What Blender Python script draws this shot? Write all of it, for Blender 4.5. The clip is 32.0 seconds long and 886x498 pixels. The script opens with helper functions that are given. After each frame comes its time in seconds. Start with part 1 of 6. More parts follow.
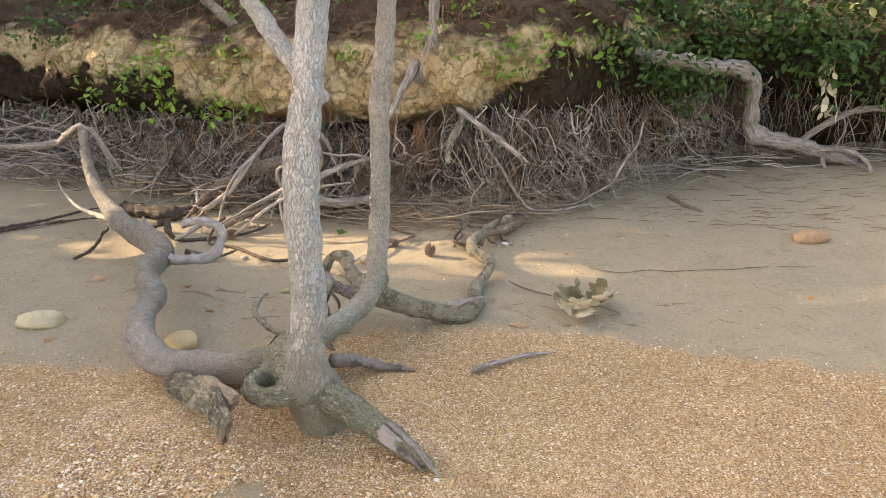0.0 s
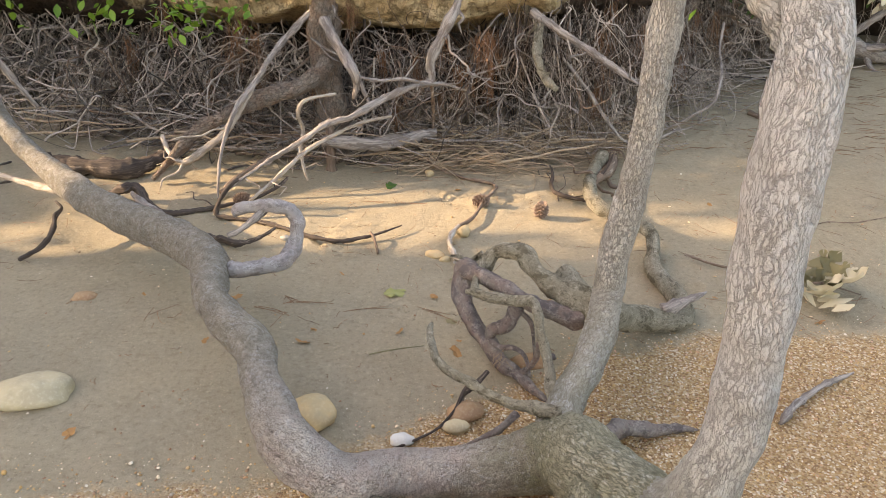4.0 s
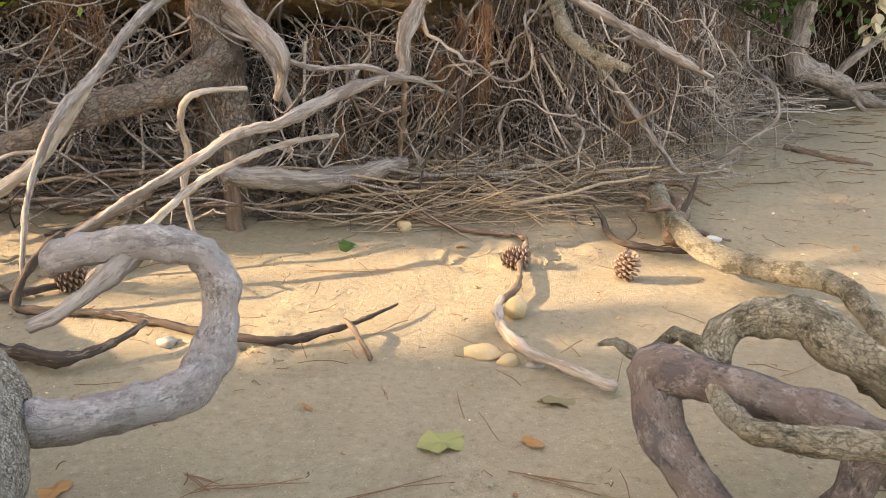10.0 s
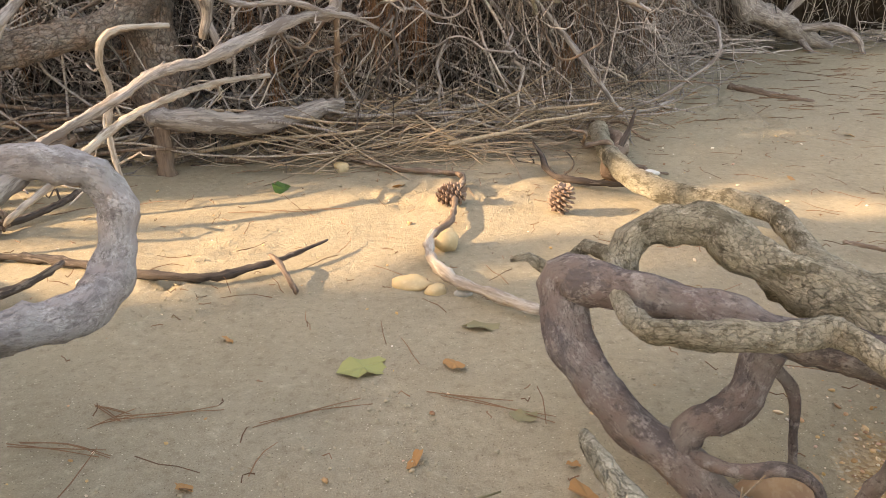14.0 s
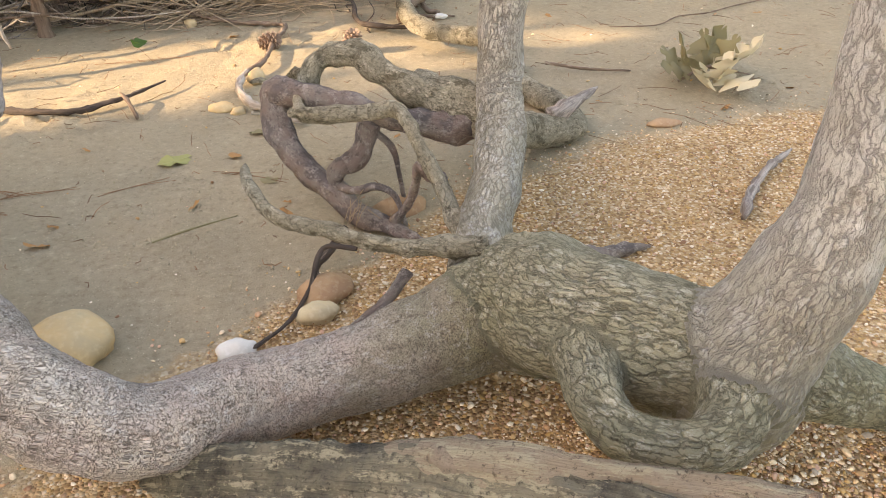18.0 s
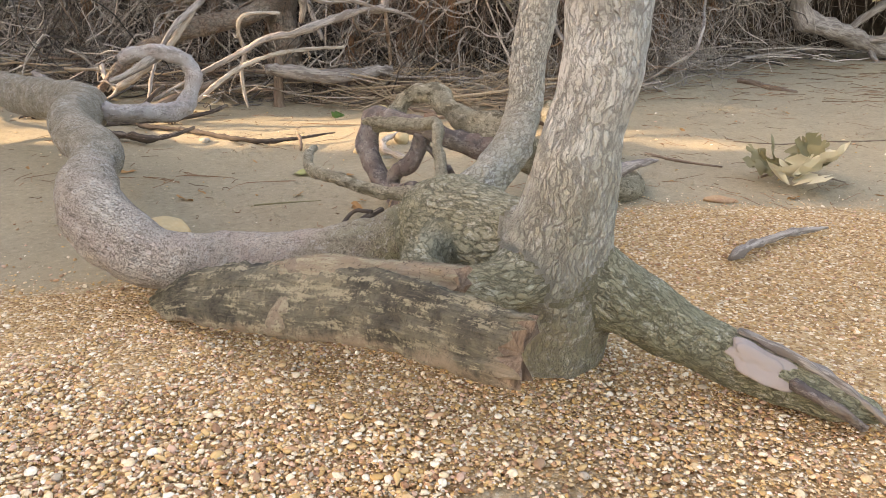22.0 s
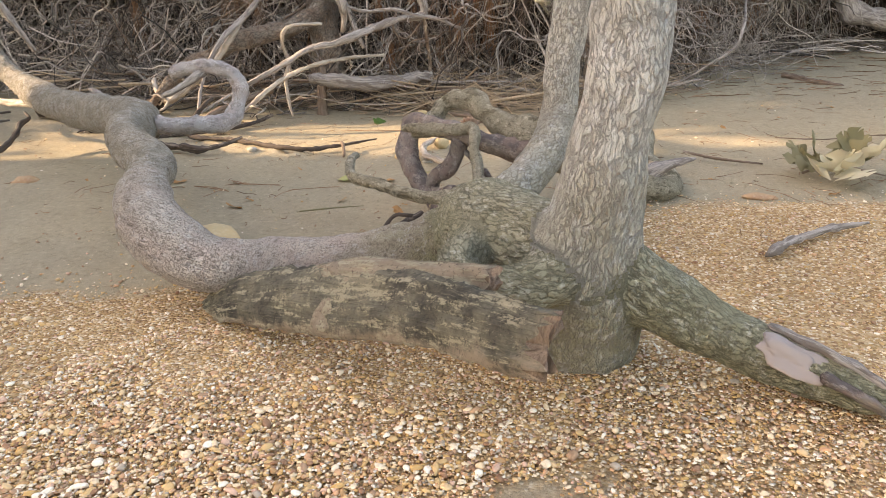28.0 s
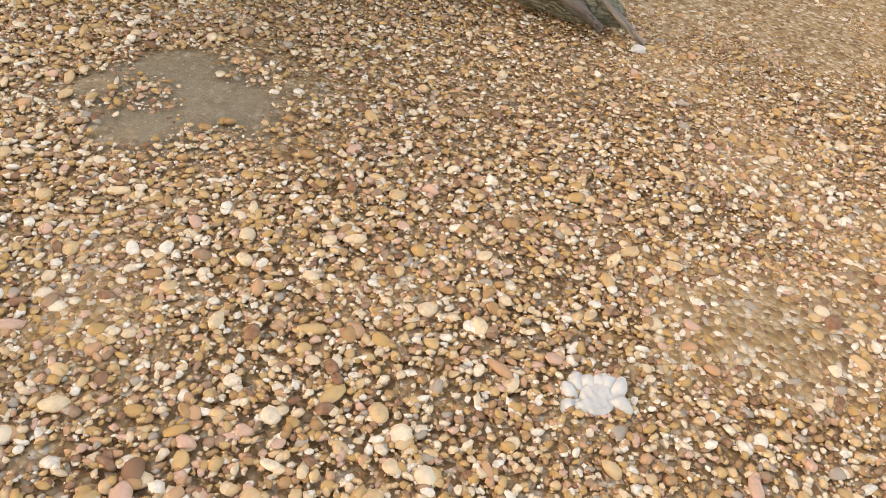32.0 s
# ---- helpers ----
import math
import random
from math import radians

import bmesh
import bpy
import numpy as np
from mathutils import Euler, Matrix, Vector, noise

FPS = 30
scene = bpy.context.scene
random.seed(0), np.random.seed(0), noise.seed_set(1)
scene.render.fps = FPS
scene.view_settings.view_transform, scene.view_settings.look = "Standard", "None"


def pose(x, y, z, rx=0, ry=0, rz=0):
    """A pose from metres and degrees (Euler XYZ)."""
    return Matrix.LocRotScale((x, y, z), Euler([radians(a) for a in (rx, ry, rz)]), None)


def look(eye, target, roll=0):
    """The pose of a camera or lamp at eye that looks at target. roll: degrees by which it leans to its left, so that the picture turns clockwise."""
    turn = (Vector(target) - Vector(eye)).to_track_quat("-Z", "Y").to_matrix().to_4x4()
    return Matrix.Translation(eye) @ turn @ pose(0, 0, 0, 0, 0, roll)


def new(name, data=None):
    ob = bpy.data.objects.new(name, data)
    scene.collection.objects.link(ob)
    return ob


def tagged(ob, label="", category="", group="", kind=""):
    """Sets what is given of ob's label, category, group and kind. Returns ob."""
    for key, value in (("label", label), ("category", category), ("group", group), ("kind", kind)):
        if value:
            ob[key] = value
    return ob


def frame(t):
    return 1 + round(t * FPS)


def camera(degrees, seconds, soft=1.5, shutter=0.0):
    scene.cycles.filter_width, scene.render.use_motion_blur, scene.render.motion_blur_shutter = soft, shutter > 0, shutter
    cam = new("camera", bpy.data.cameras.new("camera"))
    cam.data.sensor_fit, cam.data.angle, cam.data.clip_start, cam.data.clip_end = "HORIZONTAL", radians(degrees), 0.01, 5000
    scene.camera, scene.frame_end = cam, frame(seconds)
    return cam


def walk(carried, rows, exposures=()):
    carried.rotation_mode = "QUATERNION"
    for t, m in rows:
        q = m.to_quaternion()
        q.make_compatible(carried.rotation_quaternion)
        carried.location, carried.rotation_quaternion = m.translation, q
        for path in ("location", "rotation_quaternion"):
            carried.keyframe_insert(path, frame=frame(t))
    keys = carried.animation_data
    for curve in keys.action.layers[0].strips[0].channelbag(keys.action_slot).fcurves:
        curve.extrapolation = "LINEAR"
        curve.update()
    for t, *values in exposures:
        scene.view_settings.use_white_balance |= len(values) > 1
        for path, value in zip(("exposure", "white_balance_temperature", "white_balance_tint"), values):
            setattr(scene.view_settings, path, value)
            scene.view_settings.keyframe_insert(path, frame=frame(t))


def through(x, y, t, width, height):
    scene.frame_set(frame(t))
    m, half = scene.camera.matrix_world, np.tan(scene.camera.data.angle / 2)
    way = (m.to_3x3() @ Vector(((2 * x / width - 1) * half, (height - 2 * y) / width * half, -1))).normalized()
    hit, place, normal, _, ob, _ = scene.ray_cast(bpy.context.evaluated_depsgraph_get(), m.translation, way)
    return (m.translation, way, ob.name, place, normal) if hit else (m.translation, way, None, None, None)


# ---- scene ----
cam = camera(60.4, 32.0, soft=0.7)
PATH = [
    (0, (1.324, -2.645, 1.62), (0.772, -0.836, 0.97), -1.6),
    (0.5, (1.14, -2.574, 1.61), (0.579, -0.789, 0.904), -1.7),
    (1, (0.983, -2.501, 1.58), (0.419, -0.741, 0.816), -1.6),
    (1.5, (0.787, -2.335, 1.569), (0.266, -0.585, 0.753), -1.0),
    (2, (0.558, -2.204, 1.567), (0.112, -0.456, 0.704), -0.7),
    (2.5, (0.221, -2.122, 1.568), (-0.121, -0.361, 0.684), -0.4),
    (3, (-0.014, -1.985, 1.56), (-0.285, -0.224, 0.652), -0.8),
    (3.5, (-0.199, -1.792, 1.569), (-0.383, -0.033, 0.635), -0.5),
    (5.5, (-0.72, -1.14, 1.546), (-0.641, 0.649, 0.655), 0.8),
    (6, (-0.766, -0.952, 1.549), (-0.65, 0.837, 0.663), 0.4),
    (6.5, (-0.898, -0.737, 1.554), (-0.73, 1.044, 0.66), 0.4),
    (7, (-0.978, -0.588, 1.539), (-0.788, 1.196, 0.656), 0.7),
    (7.5, (-0.952, -0.415, 1.501), (-0.744, 1.369, 0.621), 1.4),
    (8, (-0.916, -0.253, 1.276), (-0.678, 1.55, 0.442), 2.0),
    (8.5, (-0.928, -0.117, 1.0), (-0.651, 1.712, 0.24), 2.5),
    (9, (-0.918, -0.079, 0.834), (-0.627, 1.775, 0.143), 2.6),
    (9.5, (-0.904, -0.119, 0.779), (-0.611, 1.746, 0.122), 2.2),
    (10, (-0.893, -0.173, 0.759), (-0.606, 1.697, 0.111), 1.5),
    (10.5, (-0.892, -0.192, 0.746), (-0.612, 1.677, 0.092), 1.0),
    (11, (-0.889, -0.187, 0.728), (-0.622, 1.679, 0.059), 0.6),
    (11.5, (-0.884, -0.188, 0.718), (-0.623, 1.669, 0.022), 0.6),
    (12, (-0.853, -0.191, 0.694), (-0.594, 1.656, -0.029), 0.9),
    (12.5, (-0.828, -0.188, 0.672), (-0.569, 1.645, -0.085), 1.0),
    (13, (-0.818, -0.191, 0.665), (-0.556, 1.637, -0.103), 0.4),
    (13.5, (-0.808, -0.192, 0.696), (-0.517, 1.637, -0.058), -0.0),
    (15.5, (-0.802, -0.199, 0.672), (-0.172, 1.557, -0.048), 4.2),
    (16, (-0.781, -0.229, 0.686), (-0.133, 1.488, -0.108), 3.8),
    (16.5, (-0.691, -0.366, 0.826), (-0.138, 1.308, -0.119), 0.2),
    (17, (-0.64, -0.568, 0.831), (-0.112, 1.09, -0.156), -1.0),
    (17.5, (-0.618, -0.847, 0.909), (-0.108, 0.769, -0.153), -0.8),
    (18, (-0.51, -1.005, 0.913), (-0.063, 0.611, -0.178), -0.7),
    (18.5, (-0.298, -1.193, 0.946), (0.023, 0.416, -0.197), -2.1),
    (19, (-0.209, -1.334, 0.939), (0.054, 0.279, -0.213), -1.6),
    (19.5, (-0.186, -1.506, 0.973), (-0.01, 0.119, -0.18), -1.5),
    (20, (-0.05, -1.574, 0.946), (-0.001, 0.079, -0.179), -1.9),
    (20.5, (0.058, -1.564, 0.791), (-0.002, 0.155, -0.228), -2.0),
    (21, (0.029, -1.528, 0.661), (-0.086, 0.274, -0.198), -1.5),
    (21.5, (0.022, -1.545, 0.689), (-0.137, 0.304, -0.057), -0.4),
    (22, (0.02, -1.565, 0.683), (-0.162, 0.302, -0.012), 0.5),
    (22.5, (0.021, -1.586, 0.702), (-0.171, 0.285, 0.023), 0.8),
    (23, (0.034, -1.62, 0.749), (-0.164, 0.249, 0.064), 0.8),
    (23.5, (0.043, -1.612, 0.718), (-0.153, 0.249, 0.011), 0.9),
    (24, (0.047, -1.604, 0.706), (-0.138, 0.251, -0.019), 0.9),
    (24.5, (0.046, -1.605, 0.709), (-0.138, 0.247, -0.023), 0.7),
    (25, (0.051, -1.6, 0.707), (-0.145, 0.251, -0.025), 0.1),
    (25.5, (0.055, -1.598, 0.709), (-0.164, 0.26, 0.002), -0.6),
    (27.5, (0.06, -1.629, 0.71), (-0.236, 0.238, 0.054), -2.5),
    (28, (0.044, -1.615, 0.701), (-0.257, 0.239, 0.013), -1.7),
    (28.5, (0.054, -1.618, 0.692), (-0.254, 0.23, -0.006), -1.2),
    (29, (0.096, -1.633, 0.675), (-0.199, 0.209, -0.048), -0.3),
    (29.5, (0.155, -1.655, 0.665), (-0.122, 0.16, -0.127), 0.4),
    (30, (0.211, -1.681, 0.66), (-0.033, 0.086, -0.245), 0.8),
    (30.5, (0.26, -1.684, 0.642), (0.066, 0.014, -0.398), 1.8),
    (31, (0.327, -1.635, 0.579), (0.18, -0.002, -0.567), 3.0),
    (31.5, (0.364, -1.605, 0.532), (0.296, -0.031, -0.699), 5.1),
    (32, (0.378, -1.589, 0.495), (0.382, -0.078, -0.815), 7.4),
]
EXPOSURE, KELVIN, TINT = 2.58, 9000, 19
SKY, SUN = 0.15, 2.4
walk(cam, [(t, look(e, g, r)) for t, e, g, r in PATH], exposures=[(t, EXPOSURE + d, KELVIN + k, TINT) for t, d, k in ((0.0, -0.14, -200), (3.0, -0.16, -250), (6.5, 0.02, 0), (9.0, 0.08, 300), (13.0, 0.04, 450), (18.0, 0.08, 300), (21.0, 0.08, 150), (25.0, 0.0, 0), (29.0, 0.0, 0), (31.0, -0.26, 500), (32.0, -0.42, 700))])

# ---- daylight: low sun from the shore's left, shaded sky ----
SUN_AZ, SUN_EL = 2.0, 22.0            # heading of the light from +x towards +y, height
world = bpy.data.worlds.new("sky")
scene.world = world
world.use_nodes = True
wn = world.node_tree.nodes
sky = wn.new("ShaderNodeTexSky")
sky.sky_type, sky.sun_disc = "NISHITA", False
sky.sun_elevation = radians(SUN_EL)
sky.sun_rotation = math.atan2(-math.cos(radians(SUN_AZ)), -math.sin(radians(SUN_AZ)))
sky.dust_density = 2.5
world.node_tree.links.new(sky.outputs[0], wn["Background"].inputs[0])
wn["Background"].inputs[1].default_value = SKY
sun_data = bpy.data.lights.new("sun", "SUN")
sun_data.energy, sun_data.angle, sun_data.color = SUN, radians(0.6), (1.0, 0.90, 0.74)
sun = new("sun", sun_data)
sun.matrix_world = look((-math.cos(radians(SUN_AZ)), -math.sin(radians(SUN_AZ)), math.tan(radians(SUN_EL))), (0, 0, 0))

# ---- materials ----
class Mat:
    """A node material under construction."""
    def __init__(self, name, rough=0.85, spec=0.25):
        self.m = bpy.data.materials.new(name)
        self.m.use_nodes = True
        self.t = self.m.node_tree
        self.b = self.t.nodes["Principled BSDF"]
        self.b.inputs["Roughness"].default_value = rough
        self.b.inputs["Specular IOR Level"].default_value = spec

    def put(self, value, socket):
        if isinstance(value, bpy.types.NodeSocket):
            self.t.links.new(value, socket)
        elif value is not None:
            if isinstance(value, (tuple, list)) and len(value) == 3 and socket.type == "RGBA":
                value = (*value, 1)
            socket.default_value = value

    def node(self, kind, out=0, opts=None, **ins):
        n = self.t.nodes.new("ShaderNode" + kind)
        for k, v in (opts or {}).items():
            if k == "operation":
                n.operation = v
            elif k == "feature":
                n.feature = v
            elif k == "use_clamp":
                n.use_clamp = v
        for k, v in ins.items():
            self.put(v, n.inputs[int(k[1:])] if k[0] == "i" and k[1:].isdigit() else n.inputs[k])
        return n.outputs[out]

    def coord(self, which="Object"):
        return self.t.nodes.new("ShaderNodeTexCoord").outputs[which]

    def attr(self, name):
        n = self.t.nodes.new("ShaderNodeAttribute")
        n.attribute_name = name
        return n.outputs["Vector"]

    def scaled(self, vec, s):
        return self.node("VectorMath", 0, {"operation": "MULTIPLY"}, i0=vec, i1=s if isinstance(s, tuple) else (s, s, s))

    def noise(self, vec, scale, detail=4.0, rough=0.55, out=0):
        return self.node("TexNoise", out, None, Vector=vec, Scale=scale, Detail=detail, Roughness=rough)

    def voronoi(self, vec, scale, feature="F1", out=0, rand=1.0):
        return self.node("TexVoronoi", out, {"feature": feature}, Vector=vec, Scale=scale, Randomness=rand)

    def ramp(self, fac, stops, kind="LINEAR"):
        n = self.t.nodes.new("ShaderNodeValToRGB")
        n.color_ramp.interpolation = kind
        el = n.color_ramp.elements
        while len(el) < len(stops):
            el.new(0.5)
        for e, (p, c) in zip(el, stops):
            e.position = p
            e.color = (c, c, c, 1) if isinstance(c, (int, float)) else (*c, 1)
        self.t.links.new(fac, n.inputs[0])
        return n.outputs[0]

    def math(self, op, a, b=0.0, clamp=False):
        return self.node("Math", 0, {"operation": op, "use_clamp": clamp}, i0=a, i1=b)

    def mix(self, fac, a, b, mode="MIX"):
        n = self.t.nodes.new("ShaderNodeMix")
        n.data_type, n.blend_type = "RGBA", mode
        self.put(fac, n.inputs[0])
        self.put(a, n.inputs[6])
        self.put(b, n.inputs[7])
        return n.outputs[2]

    def xyz(self, vec, axis):
        return self.node("SeparateXYZ", axis, None, Vector=vec)

    def done(self, color, bump=None, strength=0.5, dist=0.01, rough=None):
        self.put(color, self.b.inputs["Base Color"])
        if rough is not None:
            self.put(rough, self.b.inputs["Roughness"])
        if bump is not None:
            self.t.links.new(self.node("Bump", 0, None, Strength=strength, Distance=dist, Height=bump), self.b.inputs["Normal"])
        return self.m


def bark(name, pale, dark, ridge=60.0, stretch=0.28, algae=None, algae_top=0.35, strength=0.9, dist=0.012, pink=None, gap=0.09, moss_x=None, pits=0.0, lichen=0.45, blotch=None, line=0.97, grey_x=None):
    """Furrowed bark in the coordinates along the limb; algae low on the wood where asked."""
    k = Mat(name, 0.93, 0.1)
    v = k.attr("grain")
    w = k.noise(v, 26.0, 5.0, 0.65, out=1)
    vv = k.node("VectorMath", 0, {"operation": "ADD"}, i0=v, i1=k.scaled(w, 0.032))
    s = k.scaled(vv, (1, 1, stretch))
    cell = k.voronoi(s, ridge, "DISTANCE_TO_EDGE")
    cell2 = k.voronoi(s, ridge * 2.1, "DISTANCE_TO_EDGE")
    fine = k.noise(k.scaled(v, (1, 1, 0.5)), 240.0, 6.0, 0.75)
    mid = k.noise(k.scaled(v, (1, 1, 0.45)), 70.0, 5.0, 0.7)
    broad = k.noise(k.scaled(v, (1, 1, 0.4)), 22.0, 5.0, 0.65)
    # furrows open and close along their way
    wid = k.math("MULTIPLY", k.ramp(k.noise(v, 55.0, 4.0, 0.7), [(0.34, 0.25), (0.66, 1.9)]), gap)
    crack = k.math("DIVIDE", cell, wid, clamp=True)
    small = k.ramp(k.math("ADD", cell2, k.math("MULTIPLY", mid, 0.12)), [(0.03, 0.45), (0.12, 1.0)])
    furrow = k.math("MULTIPLY", crack, small)
    h = k.math("ADD", k.math("MULTIPLY", furrow, 1.9 * line), k.math("ADD", k.math("MULTIPLY", fine, 0.55), k.math("ADD", k.math("MULTIPLY", mid, 0.6), k.math("MULTIPLY", broad, 0.5))))
    patch = k.ramp(k.noise(v, 8.0, 5.0, 0.65), [(0.35, 0.0), (0.65, 1.0)])
    body = k.mix(patch, pale, tuple(0.76 * c for c in pale))
    if pink:
        p = k.ramp(k.noise(v, 15.0, 5.0, 0.65), [(0.4, 0.0), (0.6, 1.0)])
        body = k.mix(k.math("MULTIPLY", p, 0.8), body, pink)
    if blotch:
        p = k.ramp(k.noise(k.scaled(v, (1, 1, 0.7)), 19.0, 6.0, 0.7), [(0.52, 0.0), (0.58, 0.85)])
        body = k.mix(p, body, blotch)
    if moss_x:
        at = k.math("ADD", k.xyz(k.coord("Object"), 0), k.math("MULTIPLY", k.math("SUBTRACT", k.noise(v, 12.0, 5.0), 0.5), 0.35))
        m = k.ramp(k.math("DIVIDE", k.math("SUBTRACT", at, moss_x[0]), moss_x[1] - moss_x[0], clamp=True), [(0.0, 0.0), (1.0, 0.9)])
        body = k.mix(m, body, k.mix(k.noise(v, 30.0, 4.0), (0.42, 0.405, 0.22), (0.28, 0.27, 0.16)))
    if grey_x:
        at = k.math("ADD", k.xyz(k.coord("Object"), 0), k.math("MULTIPLY", k.math("SUBTRACT", k.noise(v, 10.0, 5.0), 0.5), 0.3))
        m = k.ramp(k.math("DIVIDE", k.math("SUBTRACT", grey_x[0], at), grey_x[0] - grey_x[1], clamp=True), [(0.0, 0.0), (1.0, 0.85)])
        body = k.mix(m, body, k.mix(k.ramp(k.noise(v, 34.0, 5.0, 0.7), [(0.35, 0.0), (0.65, 1.0)]), (0.36, 0.33, 0.25), (0.62, 0.56, 0.47)))
    if algae:
        z = k.xyz(k.coord("Object"), 2)
        n = k.noise(v, 6.0, 5.0, 0.65)
        hgt = k.math("ADD", z, k.math("MULTIPLY", k.math("SUBTRACT", n, 0.5), 0.5))
        a = k.ramp(k.math("DIVIDE", hgt, algae_top * 2), [(0.1, 1.0), (0.62, 0.0)])
        green = k.mix(k.noise(v, 30.0, 5.0, 0.7), algae, tuple(0.55 * c for c in algae))
        body = k.mix(k.math("MULTIPLY", a, 0.82), body, green)
    # crusts of pale lichen and dark weathering, broken up by the grain
    crust = k.ramp(k.math("ADD", k.math("MULTIPLY", k.noise(v, 38.0, 6.0, 0.75), 0.7), k.math("MULTIPLY", fine, 0.3)), [(0.52, 0.0), (0.60, lichen)])
    body = k.mix(crust, body, tuple(min(0.86, 1.28 * c + 0.06) for c in pale))
    grime = k.ramp(k.math("ADD", k.math("MULTIPLY", k.noise(v, 52.0, 6.0, 0.75), 0.6), k.math("MULTIPLY", fine, 0.4)), [(0.38, 0.75), (0.47, 0.0)])
    body = k.mix(grime, body, tuple(1.15 * c for c in dark))
    if pits:
        d = k.ramp(k.voronoi(k.scaled(vv, (1, 1, 1.4)), 230.0, "F1"), [(0.20, pits), (0.45, 0.0)])
        body = k.mix(k.math("MULTIPLY", d, k.ramp(broad, [(0.35, 0.45), (0.6, 1.0)])), body, tuple(0.7 * c for c in dark))
        h = k.math("SUBTRACT", h, k.math("MULTIPLY", d, 0.9))
    col = k.mix(k.math("ADD", k.math("MULTIPLY", furrow, line), k.math("ADD", 1.0 - line, k.math("MULTIPLY", fine, 0.1)), clamp=True), dark, body)
    return k.done(col, h, strength, dist)


def grained(name, pale, dark, scale=40.0, rough=0.85, stretch=0.08, bump=0.5, island=0.0, stain=None, cover=0.57):
    """Weathered, debarked wood with fibres along the grain."""
    k = Mat(name, rough, 0.2)
    v = k.attr("grain")
    f = k.noise(k.scaled(v, (1, 1, stretch)), scale * 3, 5.0, 0.7)
    p = k.noise(v, 7.0, 4.0)
    c = k.mix(k.ramp(f, [(0.3, 0.0), (0.7, 1.0)]), dark, pale)
    c = k.mix(k.ramp(p, [(0.4, 0.0), (0.7, 0.6)]), c, tuple(0.55 * x for x in pale))
    q = k.noise(k.scaled(v, (1, 1, 0.25)), 60.0, 6.0, 0.75)
    c = k.mix(k.ramp(q, [(0.36, 0.7), (0.46, 0.0)]), c, tuple(0.8 * x for x in dark))
    f = k.math("ADD", f, q)
    if stain:
        c = k.mix(k.ramp(k.noise(k.scaled(v, (1, 1, 0.22)), 46.0, 5.0, 0.7), [(cover, 0.0), (cover + 0.06, 0.85)]), c, stain)
    if island:
        r = k.node("NewGeometry", "Random Per Island")
        c = k.mix(1.0, c, k.ramp(r, [(0.0, 1.0 - island), (1.0, 1.0 + 0.4 * island)]), "MULTIPLY")
    return k.done(c, f, bump, 0.006)


M_BARK = bark("grey bark", (0.92, 0.90, 0.86), (0.38, 0.35, 0.31), 112, 0.22, algae=(0.43, 0.405, 0.25), algae_top=0.56, line=0.68, gap=0.12, strength=1.0, dist=0.016)
M_BARK_THIN = bark("slim trunk bark", (0.78, 0.73, 0.65), (0.26, 0.225, 0.18), 122, 0.24, algae=(0.43, 0.40, 0.26), algae_top=0.36, line=0.66, gap=0.12, strength=1.0, dist=0.014)
M_LIMB = bark("smooth limb bark", (0.80, 0.705, 0.61), (0.16, 0.125, 0.10), 150, 0.9, strength=1.0, dist=0.010, pink=(0.67, 0.545, 0.475), gap=0.07, moss_x=(-0.46, -0.16), pits=0.75, line=0.7, grey_x=(-0.84, -1.02))
M_CROWN = bark("mossy crown bark", (0.70, 0.65, 0.54), (0.18, 0.165, 0.115), 112, 0.26, algae=(0.47, 0.445, 0.27), algae_top=0.62, line=0.72, gap=0.13, strength=1.0, dist=0.017)
M_KNOT = bark("mossy root bark", (0.52, 0.46, 0.345), (0.10, 0.085, 0.06), 120, 0.5, strength=1.0, dist=0.013, gap=0.10, blotch=(0.22, 0.19, 0.13), lichen=0.7, line=0.45)
M_CURL = bark("smooth grey branch bark", (0.44, 0.40, 0.375), (0.13, 0.11, 0.102), 90, 0.35, strength=1.0, dist=0.008, pink=(0.40, 0.335, 0.315), gap=0.04, blotch=(0.26, 0.225, 0.21), lichen=0.6, line=0.12)
M_PURPLE = bark("worn root bark", (0.33, 0.285, 0.25), (0.085, 0.068, 0.062), 110, 0.4, strength=1.0, dist=0.010, pink=(0.25, 0.18, 0.155), gap=0.05, blotch=(0.15, 0.125, 0.12), lichen=0.65, line=0.12)
M_PINE = bark("pine bark", (0.46, 0.39, 0.325), (0.11, 0.088, 0.072), 80, 0.4, strength=1.0, dist=0.02, pink=(0.42, 0.285, 0.21), gap=0.12, line=0.6)
M_GREYWOOD = grained("weathered grey wood", (0.52, 0.455, 0.405), (0.13, 0.106, 0.092), 40, bump=1.0, stain=(0.17, 0.138, 0.12), cover=0.50)
M_PALEWOOD = grained("bleached pale wood", (0.66, 0.57, 0.475), (0.28, 0.225, 0.18), 40, bump=1.0, stain=(0.30, 0.235, 0.185), cover=0.52)
M_DARKWOOD = grained("dark wet wood", (0.125, 0.095, 0.078), (0.035, 0.027, 0.022), 40, bump=0.9, stain=(0.22, 0.175, 0.14))
M_BROWNWOOD = grained("brown stick", (0.31, 0.215, 0.155), (0.10, 0.07, 0.053), 50, bump=0.9, stain=(0.40, 0.31, 0.235))


